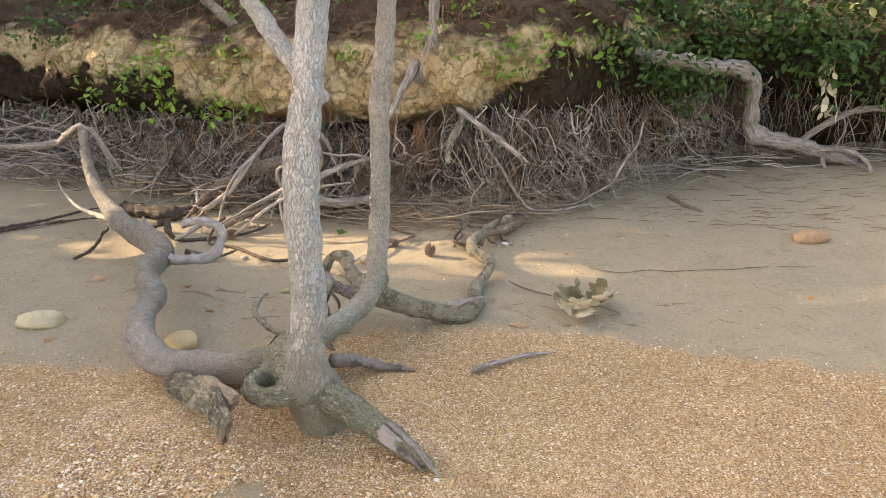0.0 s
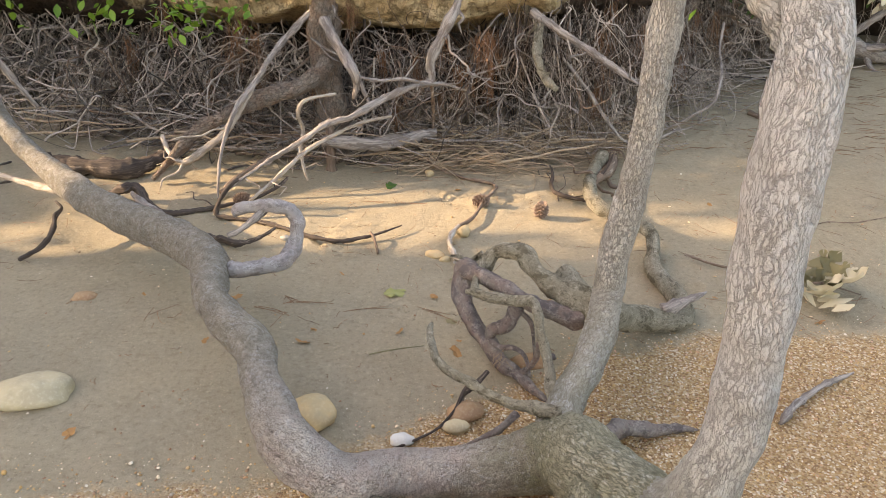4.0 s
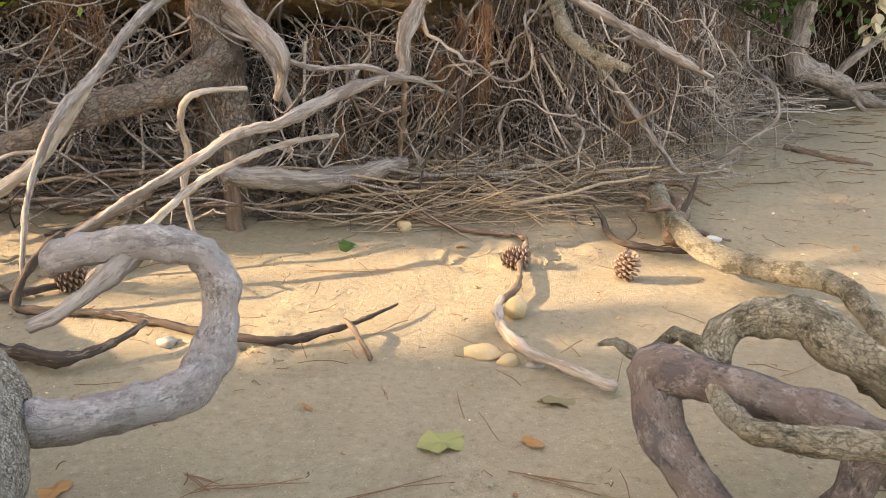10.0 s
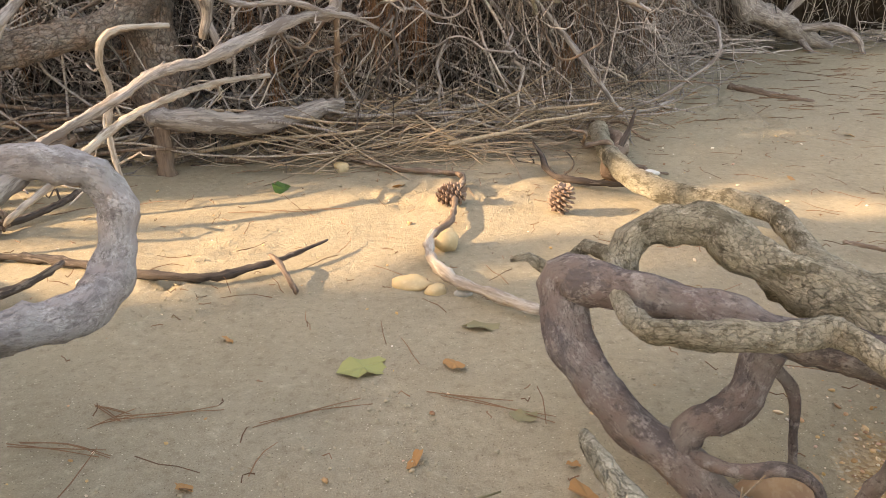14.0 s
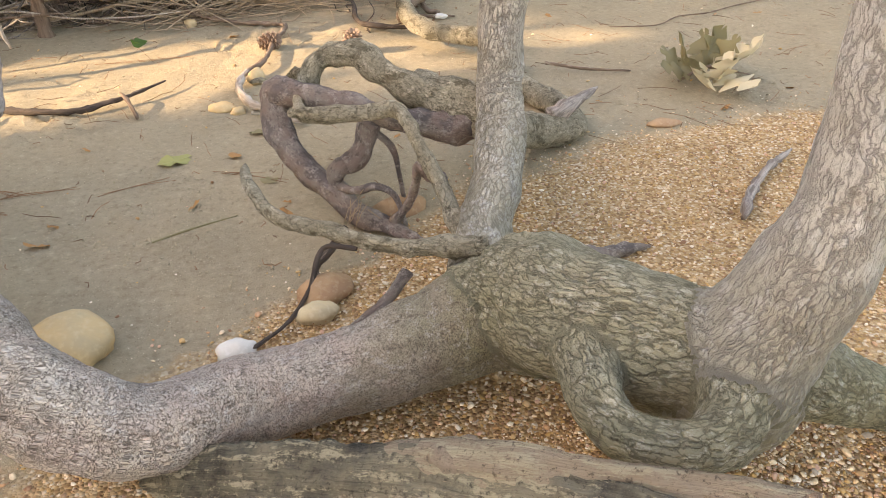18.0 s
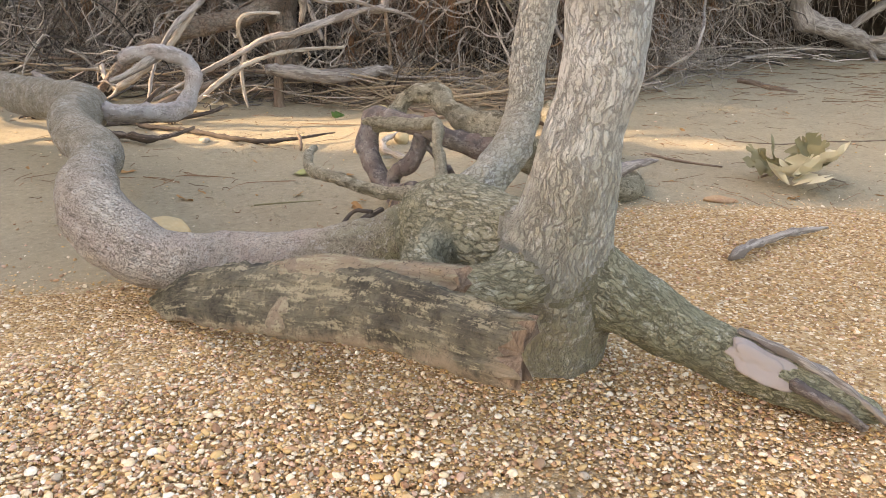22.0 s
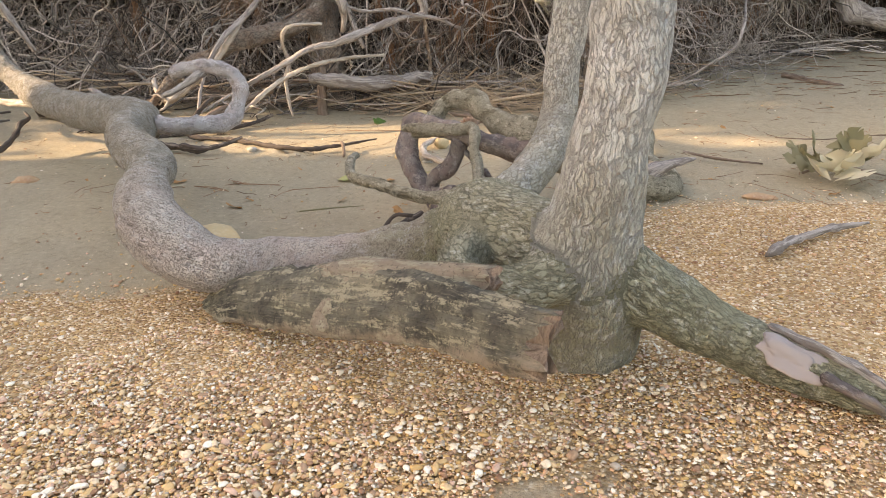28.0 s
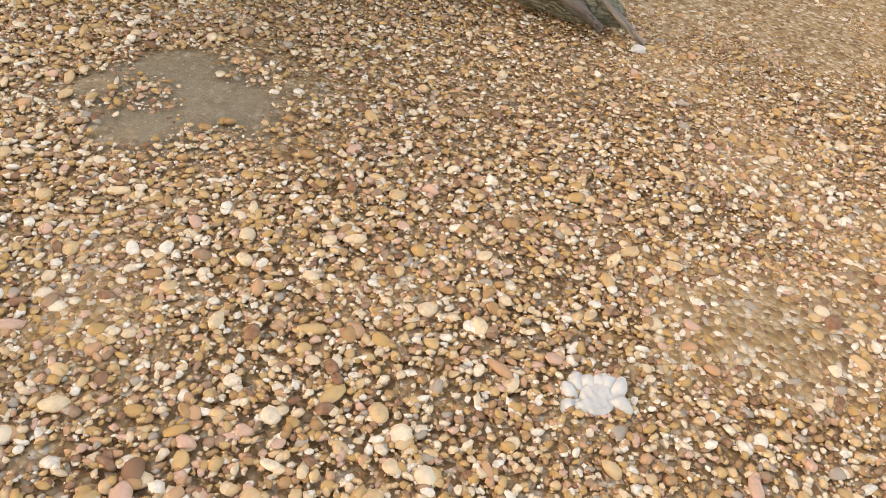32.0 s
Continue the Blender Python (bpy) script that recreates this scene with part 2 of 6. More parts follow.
def plank_mat():
    """Driftwood gone black with mould, with crusts of pale lichen and a bare rubbed end."""
    k = Mat("mouldy driftwood", 0.95, 0.1)
    v, o = k.attr("grain"), k.coord("Object")
    fibre = k.noise(k.scaled(v, (1, 1, 0.07)), 150.0, 6.0, 0.72)
    cloud = k.noise(o, 11.0, 7.0, 0.7)
    speck = k.noise(o, 130.0, 5.0, 0.75)
    c = k.mix(k.ramp(cloud, [(0.36, 0.0), (0.62, 1.0)]), (0.075, 0.072, 0.062), (0.28, 0.255, 0.19))
    c = k.mix(k.ramp(fibre, [(0.36, 0.5), (0.48, 0.0)]), c, (0.045, 0.042, 0.036))
    c = k.mix(k.ramp(fibre, [(0.56, 0.0), (0.70, 0.55)]), c, (0.34, 0.30, 0.23))
    # bare rubbed wood along the seaward end
    wear = k.math("ADD", k.math("SUBTRACT", k.math("MULTIPLY", k.xyz(o, 0), 2.2), k.math("MULTIPLY", k.xyz(o, 2), 2.6)), k.math("MULTIPLY", k.math("SUBTRACT", cloud, 0.5), 1.1))
    bare = k.math("MULTIPLY", k.ramp(k.math("ADD", wear, 1.0), [(0.30, 0.0), (0.52, 0.85)]), k.ramp(fibre, [(0.30, 0.35), (0.5, 1.0)]))
    c = k.mix(bare, c, (0.44, 0.35, 0.27))
    rim = k.math("ADD", k.math("MULTIPLY", k.math("SUBTRACT", k.xyz(v, 0), 3.1), 10.0), k.math("MULTIPLY", k.math("SUBTRACT", cloud, 0.5), 1.2))
    c = k.mix(k.ramp(rim, [(0.70, 0.0), (0.92, 0.8)]), c, (0.46, 0.365, 0.275))
    blot = k.math("ADD", k.math("MULTIPLY", k.noise(k.scaled(v, (1, 1, 0.32)), 40.0, 8.0, 0.74), 0.72), k.math("MULTIPLY", speck, 0.28))
    crust = k.ramp(k.math("ADD", blot, k.math("MULTIPLY", k.math("SUBTRACT", k.noise(o, 5.0, 3.0), 0.5), 0.25)), [(0.505, 0.0), (0.555, 0.9)])
    c = k.mix(crust, c, k.mix(speck, (0.66, 0.59, 0.43), (0.42, 0.375, 0.27)))
    c = k.mix(k.ramp(speck, [(0.36, 0.6), (0.44, 0.0)]), c, (0.03, 0.028, 0.024))
    h = k.math("ADD", k.math("MULTIPLY", fibre, 1.2), k.math("ADD", k.math("MULTIPLY", cloud, 0.8), k.math("ADD", k.math("MULTIPLY", speck, 0.4), k.math("MULTIPLY", crust, 0.2))))
    return k.done(c, h, 1.0, 0.012)


M_PLANK = plank_mat()
M_RAWWOOD = grained("broken raw wood", (0.38, 0.285, 0.21), (0.13, 0.085, 0.062), 30, bump=1.0)
M_SCAR = grained("pale scar wood", (0.38, 0.32, 0.295), (0.25, 0.205, 0.185), 30, bump=0.35)
M_ROOTS = grained("hanging roots", (0.70, 0.605, 0.53), (0.17, 0.135, 0.112), 60, island=0.9)
M_HAIR = grained("hair roots", (0.30, 0.21, 0.16), (0.07, 0.05, 0.038), 60, island=0.9)
M_STICKS = grained("litter sticks", (0.66, 0.535, 0.42), (0.24, 0.175, 0.135), 60, island=0.9)
M_STRAW = grained("straw reeds", (0.60, 0.46, 0.315), (0.28, 0.195, 0.13), 60, island=0.5)
M_NEEDLE = grained("pine straw", (0.40, 0.215, 0.12), (0.20, 0.105, 0.06), 60, island=0.5)


def leaf_mat(name, a, b, through=0.25, rough=0.5):
    k = Mat(name, rough, 0.3)
    r = k.node("NewGeometry", "Random Per Island")
    n = k.noise(k.coord("Object"), 60.0, 3.0)
    c = k.mix(k.math("ADD", k.math("MULTIPLY", r, 0.75), k.math("MULTIPLY", n, 0.25)), a, b)
    k.done(c, n, 0.2, 0.002)
    tr = k.t.nodes.new("ShaderNodeBsdfTranslucent")
    k.t.links.new(c, tr.inputs[0])
    mx = k.t.nodes.new("ShaderNodeMixShader")
    mx.inputs[0].default_value = through
    k.t.links.new(k.b.outputs[0], mx.inputs[1])
    k.t.links.new(tr.outputs[0], mx.inputs[2])
    k.t.links.new(mx.outputs[0], k.t.nodes["Material Output"].inputs[0])
    return k.m


M_LEAF = leaf_mat("fresh green leaf", (0.075, 0.17, 0.02), (0.20, 0.32, 0.04))
M_LEAF_DARK = leaf_mat("dark green leaf", (0.022, 0.06, 0.016), (0.075, 0.14, 0.03))
M_LEAF_DRY = leaf_mat("dry tan leaf", (0.52, 0.44, 0.28), (0.66, 0.58, 0.42), 0.15, 0.7)
M_LEAF_OLIVE = leaf_mat("olive dry leaf", (0.17, 0.15, 0.075), (0.26, 0.22, 0.12), 0.15, 0.7)
M_LEAF_BROWN = leaf_mat("fallen brown leaf", (0.26, 0.10, 0.045), (0.42, 0.22, 0.08), 0.1, 0.7)
M_LEAF_YELLOW = leaf_mat("yellow green leaf", (0.40, 0.36, 0.15), (0.30, 0.30, 0.11), 0.15, 0.6)
M_CONE = grained("pine cone scale", (0.22, 0.14, 0.10), (0.08, 0.05, 0.035), 60, island=0.4)
M_CONE_TIP = grained("pine cone tip", (0.36, 0.255, 0.19), (0.15, 0.095, 0.07), 60)


def pebble_mat(name, field, rough=0.75):
    k = Mat(name, rough, 0.3)
    r = k.node("NewGeometry", "Random Per Island") if field == "island" else k.node("ObjectInfo", "Random")
    pal = [(0, (0.56, 0.325, 0.115)), (0.10, (0.70, 0.465, 0.245)), (0.21, (0.44, 0.235, 0.098)), (0.30, (0.78, 0.585, 0.375)), (0.42, (0.36, 0.21, 0.125)),
           (0.49, (0.62, 0.39, 0.17)), (0.59, (0.83, 0.67, 0.48)), (0.68, (0.27, 0.125, 0.068)), (0.745, (0.60, 0.325, 0.175)), (0.82, (0.86, 0.76, 0.62)), (0.91, (0.40, 0.33, 0.26)), (0.94, (0.66, 0.40, 0.29))]
    c = k.ramp(r, pal, "CONSTANT")
    n = k.noise(k.coord("Object"), 220.0, 4.0, 0.6)
    c = k.mix(k.ramp(n, [(0.35, 0.4), (0.6, 0.0)]), c, (0.44, 0.32, 0.20))
    return k.done(c, n, 0.25, 0.002)


M_PEBBLES = pebble_mat("gravel pebbles", "island")
M_PEBBLE = pebble_mat("beach pebble", "object")


def stone_mat(name, a, b, c):
    k = Mat(name, 0.75, 0.25)
    v = k.coord("Object")
    n = k.noise(v, 9.0, 5.0, 0.6)
    f = k.noise(v, 90.0, 4.0)
    col = k.mix(k.ramp(n, [(0.42, 0.0), (0.58, 1.0)]), a, b)
    col = k.mix(k.ramp(f, [(0.5, 0.0), (0.75, 0.6)]), col, c)
    return k.done(col, f, 0.3, 0.003)


M_STONE = stone_mat("tan stone", (0.52, 0.43, 0.27), (0.42, 0.345, 0.225), (0.58, 0.50, 0.35))
M_STONE_ORANGE = stone_mat("orange stone", (0.58, 0.405, 0.21), (0.47, 0.355, 0.205), (0.62, 0.48, 0.29))
M_STONE_RED = stone_mat("rusty stone", (0.40, 0.25, 0.14), (0.30, 0.175, 0.10), (0.48, 0.35, 0.22))
M_STONE_WHITE = stone_mat("white stone", (0.62, 0.60, 0.55), (0.52, 0.50, 0.45), (0.70, 0.68, 0.64))
M_STONE_GREY = stone_mat("grey stone", (0.33, 0.31, 0.27), (0.25, 0.235, 0.20), (0.42, 0.40, 0.36))


def ground_mat():
    k = Mat("beach sand and grit", 0.92, 0.15)
    v = k.coord("Object")
    big = k.noise(v, 0.9, 4.0)
    mid = k.noise(v, 7.0, 5.0, 0.6)
    grain = k.noise(v, 420.0, 3.0, 0.7)
    dots = k.voronoi(v, 150.0, "F1", 0)
    sand = k.mix(k.ramp(big, [(0.35, 0.0), (0.65, 1.0)]), (0.40, 0.325, 0.215), (0.335, 0.28, 0.195))
    sand = k.mix(k.ramp(mid, [(0.42, 0.0), (0.7, 0.5)]), sand, (0.29, 0.235, 0.155))
    sand = k.mix(k.ramp(grain, [(0.35, 0.45), (0.6, 0.0)]), sand, (0.22, 0.17, 0.11))
    sand = k.mix(k.ramp(grain, [(0.60, 0.0), (0.78, 0.6)]), sand, (0.62, 0.54, 0.40))
    lumps = k.noise(v, 48.0, 6.0, 0.75)
    sand = k.mix(k.ramp(lumps, [(0.34, 0.55), (0.48, 0.0)]), sand, (0.20, 0.155, 0.10))
    sand = k.mix(k.ramp(lumps, [(0.55, 0.0), (0.70, 0.45)]), sand, (0.54, 0.455, 0.32))
    fleck = k.voronoi(v, 130.0, "F1", 0)
    sand = k.mix(k.ramp(fleck, [(0.09, 0.8), (0.15, 0.0)]), sand, (0.13, 0.095, 0.06))
    pale_fleck = k.voronoi(v, 95.0, "F1", 0)
    sand = k.mix(k.ramp(pale_fleck, [(0.08, 0.8), (0.13, 0.0)]), sand, (0.66, 0.57, 0.42))
    grit_col = k.voronoi(v, 150.0, "F1", 1)
    hue = k.xyz(grit_col, 0)
    grit = k.ramp(hue, [(0.0, (0.43, 0.265, 0.118)), (0.22, (0.53, 0.355, 0.19)), (0.45, (0.33, 0.19, 0.088)), (0.62, (0.58, 0.42, 0.25)), (0.78, (0.25, 0.14, 0.07)), (0.88, (0.72, 0.60, 0.44))], "CONSTANT")
    grit = k.mix(k.ramp(dots, [(0.3, 0.0), (0.62, 0.4)]), grit, (0.38, 0.24, 0.13))
    x, y = k.xyz(v, 0), k.xyz(v, 1)
    # the grit begins below the old tide line, which swings towards the sea on the left
    line = k.math("ADD", k.math("MULTIPLY", k.ramp(k.math("ADD", k.math("MULTIPLY", x, 0.25), 0.5), [(0.0, 0.0), (0.28, 0.12), (0.52, 0.72), (0.7, 0.84), (1.0, 0.74)]), 1.2), -0.22)
    wob = k.math("MULTIPLY", k.math("SUBTRACT", k.noise(v, 3.0, 6.0, 0.65), 0.5), 0.55)
    edge = k.math("ADD", k.math("SUBTRACT", line, y), wob)
    m = k.ramp(k.math("ADD", k.math("MULTIPLY", edge, 2.5), 0.5), [(0.4, 0.0), (0.62, 1.0)])
    # bare grey sand showing through the gravel
    dx, dy = k.math("SUBTRACT", x, 0.05), k.math("SUBTRACT", y, -0.80)
    rad = k.math("SQRT", k.math("ADD", k.math("MULTIPLY", dx, dx), k.math("MULTIPLY", dy, dy)))
    hole = k.ramp(k.math("ADD", rad, k.math("MULTIPLY", k.math("SUBTRACT", k.noise(v, 12.0, 6.0, 0.7), 0.5), 0.28)), [(0.09, 1.0), (0.17, 0.0)])
    m = k.math("MULTIPLY", m, k.math("SUBTRACT", 1.0, k.math("MULTIPLY", hole, 0.85)))
    col = k.mix(m, sand, grit)
    h = k.mix(m, k.math("ADD", k.math("MULTIPLY", grain, 0.3), k.math("ADD", k.math("MULTIPLY", mid, 0.8), k.math("MULTIPLY", lumps, 0.9))), k.math("SUBTRACT", 1.0, dots))
    return k.done(col, h, 0.85, 0.008)


M_GROUND = ground_mat()
M_CRUMB = stone_mat("sand crumb", (0.40, 0.325, 0.215), (0.34, 0.28, 0.19), (0.46, 0.38, 0.26))


def bank_mat():
    k = Mat("clay bank", 0.95, 0.1)
    v = k.coord("Object")
    z, x = k.xyz(v, 2), k.xyz(v, 0)
    n = k.noise(v, 2.2, 6.0, 0.6)
    f = k.noise(v, 26.0, 6.0, 0.65)
    g = k.noise(v, 140.0, 3.0, 0.7)
    clay = k.mix(k.ramp(n, [(0.35, 0.0), (0.65, 1.0)]), (0.68, 0.51, 0.29), (0.57, 0.435, 0.26))
    clay = k.mix(k.ramp(f, [(0.3, 0.55), (0.47, 0.0)]), clay, (0.30, 0.20, 0.105))
    crack = k.noise(v, 5.0, 7.0, 0.7)
    clay = k.mix(k.ramp(crack, [(0.46, 0.0), (0.5, 0.6), (0.54, 0.0)]), clay, (0.27, 0.18, 0.09))
    joint = k.voronoi(k.node("VectorMath", 0, {"operation": "ADD"}, i0=v, i1=k.scaled(k.noise(v, 6.0, 5.0, 0.7, out=1), 0.3)), 7.0, "DISTANCE_TO_EDGE")
    clay = k.mix(k.ramp(joint, [(0.0, 0.5), (0.03, 0.0)]), clay, (0.22, 0.145, 0.075))
    clay = k.mix(k.ramp(g, [(0.36, 0.5), (0.5, 0.0)]), clay, (0.36, 0.25, 0.13))
    # soil, taken near black so its colour carries the shade of the undercut
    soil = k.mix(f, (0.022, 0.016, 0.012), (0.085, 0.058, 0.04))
    litter = k.mix(k.ramp(g, [(0.4, 0.0), (0.6, 1.0)]), (0.04, 0.027, 0.019), (0.14, 0.088, 0.055))
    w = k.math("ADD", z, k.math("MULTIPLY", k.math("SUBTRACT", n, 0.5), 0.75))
    # dark soil climbs at both ends; at the left it paints in a shaded cavity
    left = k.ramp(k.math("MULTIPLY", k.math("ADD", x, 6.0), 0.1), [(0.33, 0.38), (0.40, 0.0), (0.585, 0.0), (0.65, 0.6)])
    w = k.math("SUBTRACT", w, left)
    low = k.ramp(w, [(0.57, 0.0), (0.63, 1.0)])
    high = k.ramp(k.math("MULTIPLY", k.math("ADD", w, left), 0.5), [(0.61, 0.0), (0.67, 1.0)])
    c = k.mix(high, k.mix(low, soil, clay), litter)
    h = k.math("ADD", k.math("MULTIPLY", f, 1.0), k.math("ADD", k.math("MULTIPLY", crack, 1.6), k.math("ADD", k.ramp(joint, [(0.0, 0.0), (0.06, 0.8)]), k.math("MULTIPLY", g, 0.25))))
    return k.done(c, h, 1.0, 0.035)


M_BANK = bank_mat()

# ---- helpers for shapes ----
def rng(seed):
    return np.random.default_rng(seed)


def part(name, mesh, material, parent=None, label=""):
    """Links a mesh as one object, under a thing or a part."""
    if material is not None and not mesh.materials:
        mesh.materials.append(material)
    ob = new(name, mesh)
    if parent is not None:
        ob.parent = parent
    if label:
        tagged(ob, label)
    return ob


def thing(name, label, category, group="", kind="", at=(0, 0, 0)):
    ob = new(name)
    ob.empty_display_size = 0.1
    ob.location = at
    return tagged(ob, label, category, group, kind)


def mesh_of(name, verts, faces, grain=None, smooth=True):
    me = bpy.data.meshes.new(name)
    verts = np.asarray(verts, np.float32)
    faces = np.asarray(faces, np.int32)
    n = faces.shape[1]
    me.vertices.add(len(verts))
    me.vertices.foreach_set("co", verts.ravel())
    me.loops.add(faces.size)
    me.loops.foreach_set("vertex_index", faces.ravel())
    me.polygons.add(len(faces))
    me.polygons.foreach_set("loop_start", np.arange(0, faces.size, n, dtype=np.int32))
    me.polygons.foreach_set("use_smooth", np.full(len(faces), smooth))
    if grain is not None:
        a = me.attributes.new("grain", "FLOAT_VECTOR", "POINT")
        a.data.foreach_set("vector", np.asarray(grain, np.float32).ravel())
    me.update(calc_edges=True)
    return me


def spline(nodes, step=0.02):
    """Catmull-Rom through (x, y, z, r) nodes, evenly resampled."""
    p = np.asarray(nodes, float)
    q = np.vstack([2 * p[0] - p[1], p, 2 * p[-1] - p[-2]])
    out = []
    for i in range(1, len(q) - 2):
        n = max(2, int(np.linalg.norm(q[i + 1, :3] - q[i, :3]) / step))
        t = np.linspace(0, 1, n, endpoint=False)[:, None]
        out.append(0.5 * (2 * q[i] + (q[i + 1] - q[i - 1]) * t + (2 * q[i - 1] - 5 * q[i] + 4 * q[i + 1] - q[i + 2]) * t ** 2 + (3 * q[i] - q[i - 1] - 3 * q[i + 1] + q[i + 2]) * t ** 3))
    out = np.vstack(out + [p[-1:]])
    out[:, 3] = np.maximum(out[:, 3], 0.0007)
    return out


def tube_arrays(nodes, sides=12, step=0.02, rough=0.06, seed=0, lump=9.0, flat=1.0):
    """A round limb along the nodes, with uneven girth, closed at both ends; also its straightened coordinates."""
    c = spline(nodes, step)
    pos, rad = c[:, :3], c[:, 3]
    tan = np.gradient(pos, axis=0)
    tan /= np.linalg.norm(tan, axis=1)[:, None] + 1e-9
    up = np.cross(tan[0], (0.31, 0.52, 0.80))
    up /= np.linalg.norm(up)
    s = np.r_[0, np.cumsum(np.linalg.norm(np.diff(pos, axis=0), axis=1))]
    ang = np.linspace(0, 2 * np.pi, sides, endpoint=False)
    r = rng(seed)
    ph = r.uniform(0, 6.28, 6)
    kdir = r.normal(0, 1, (6, 3))
    kdir *= (np.geomspace(1.3, 6.0, 6) / np.linalg.norm(kdir, axis=1))[:, None]
    kph, kam = r.uniform(0, 6.28, 6), np.array((0.9, 0.8, 0.7, 0.5, 0.4, 0.3))
    V, G = [], []
    for i in range(len(pos)):
        up = up - tan[i] * (up @ tan[i])
        up /= np.linalg.norm(up) + 1e-9
        side = np.cross(tan[i], up)
        u = s[i] * lump
        bump = 1 + rough * (np.sin(2 * ang + u * 0.7 + ph[0]) + 0.7 * np.sin(3 * ang - u + ph[1]) + 0.8 * np.sin(u * 1.9 + ph[2]) + 0.5 * np.sin(5 * ang + 1.7 * u + ph[3]))
        spot = (np.cos(ang)[:, None] * up + np.sin(ang)[:, None] * side) + pos[i] / max(rad[i], 0.004)
        bump = bump + rough * (np.sin(spot @ kdir.T + kph) * kam).sum(1)
        if rough > 0.05 and rad[i] > 0.007:
            q = pos[i] + rad[i] * (np.cos(ang)[:, None] * up + np.sin(ang)[:, None] * side)
            f1, f2 = 0.9 / rad[i], 2.6 / rad[i]
            bump = bump + np.array([0.16 * noise.noise(Vector(p * min(f1, 45.0))) + 0.09 * noise.noise(Vector(p * min(f2, 120.0))) for p in q])
        ring = rad[i] * bump[:, None] * (np.cos(ang)[:, None] * up + flat * np.sin(ang)[:, None] * side)
        V.append(pos[i] + ring)
        G.append(np.c_[rad[i] * np.cos(ang), rad[i] * np.sin(ang), np.full(sides, s[i])] + ph[:3])
    n = len(pos)
    V = np.vstack(V + [pos[:1] - tan[:1] * rad[0] * 0.35, pos[-1:] + tan[-1:] * rad[-1] * 0.35])
    G = np.vstack(G + [ph[None, :3] + (0, 0, 0), ph[None, :3] + (0, 0, s[-1])])
    i, j = np.meshgrid(np.arange(n - 1), np.arange(sides), indexing="ij")
    a, b = i * sides + j, i * sides + (j + 1) % sides
    F = np.stack([a, b, b + sides, a + sides], -1).reshape(-1, 4)
    k = np.arange(sides)
    e0, e1 = n * sides, n * sides + 1
    # the end caps, as four-cornered faces with a doubled rim
    C0 = np.stack([np.full(sides // 2, e0), (k[::2] + 2) % sides, (k[::2] + 1) % sides, k[::2]], -1)
    base = (n - 1) * sides
    C1 = np.stack([np.full(sides // 2, e1), base + k[::2], base + (k[::2] + 1) % sides, base + (k[::2] + 2) % sides], -1)
    return V, np.vstack([F, C0, C1]), G


def tube(name, nodes, **kw):
    return mesh_of(name, *tube_arrays(nodes, **kw))


def many(name, list_of_arrays):
    V, F, G, o = [], [], [], 0
    for v, f, g in list_of_arrays:
        V.append(v), F.append(f + o), G.append(g)
        o += len(v)
    return mesh_of(name, np.vstack(V), np.vstack(F), np.vstack(G))


def lumpy(name, size, seed, sub=3, rough=0.12, flat_below=None):
    """A water-worn stone."""
    bm = bmesh.new()
    bmesh.ops.create_icosphere(bm, subdivisions=sub, radius=1.0)
    off = Vector(rng(seed).uniform(-50, 50, 3))
    for v in bm.verts:
        d = v.co.normalized()
        k = 1 + rough * noise.noise(d * 1.3 + off) * 2 + rough * 0.5 * noise.noise(d * 3.1 + off)
        v.co = Vector((d.x * size[0] * k, d.y * size[1] * k, d.z * size[2] * k))
    for f in bm.faces:
        f.smooth = True
    me = bpy.data.meshes.new(name)
    bm.to_mesh(me)
    bm.free()
    return me


def interp(x, xs, ys):
    return np.interp(x, xs, ys)


FOOT_X = (-30, -12, -8, -5.4, -3, -1.9, -1, -0.2, 0.5, 1.0, 1.8, 3.0, 8, 30)
FOOT_Y = (9.0, 5.6, 4.5, 3.75, 3.05, 2.80, 2.68, 2.72, 3.0, 3.7, 4.7, 5.0, 5.6, 9.0)


def foot(x):
    """Where the bank's foot runs."""
    return np.interp(x, FOOT_X, FOOT_Y)


def smooth_noise(p, scale, seed=0.0):
    return np.array([noise.noise(Vector((a * scale + seed, b * scale - seed, c * scale + 2 * seed))) for a, b, c in p])


def ground_z(x, y):
    """Height of the beach: flat, a little higher under the bank."""
    return 0.05 * np.clip((np.asarray(y) - 2.0) / 1.5, 0, 1) - 0.06 * np.clip((-1.6 - np.asarray(y)) / 3, 0, 1)


def sand_bumps(P):
    """Swells, dents and trodden crumbly patches of the sand."""
    bumps = 0.010 * smooth_noise(P, 1.7, 3) + 0.006 * smooth_noise(P, 6.0, 7)
    churn = np.clip(smooth_noise(P, 2.3, 11) * 2.6 - 0.2, 0, 1) * np.clip((P[:, 1] - 0.6) * 3, 0, 1)
    return bumps + churn * (0.024 * smooth_noise(P, 16.0, 5) + 0.012 * smooth_noise(P, 34.0, 13)) + 0.0025 * smooth_noise(P, 28.0, 9)


def bumps_at(x, y):
    return float(sand_bumps(np.array([(x, y, 0.0)]))[0])


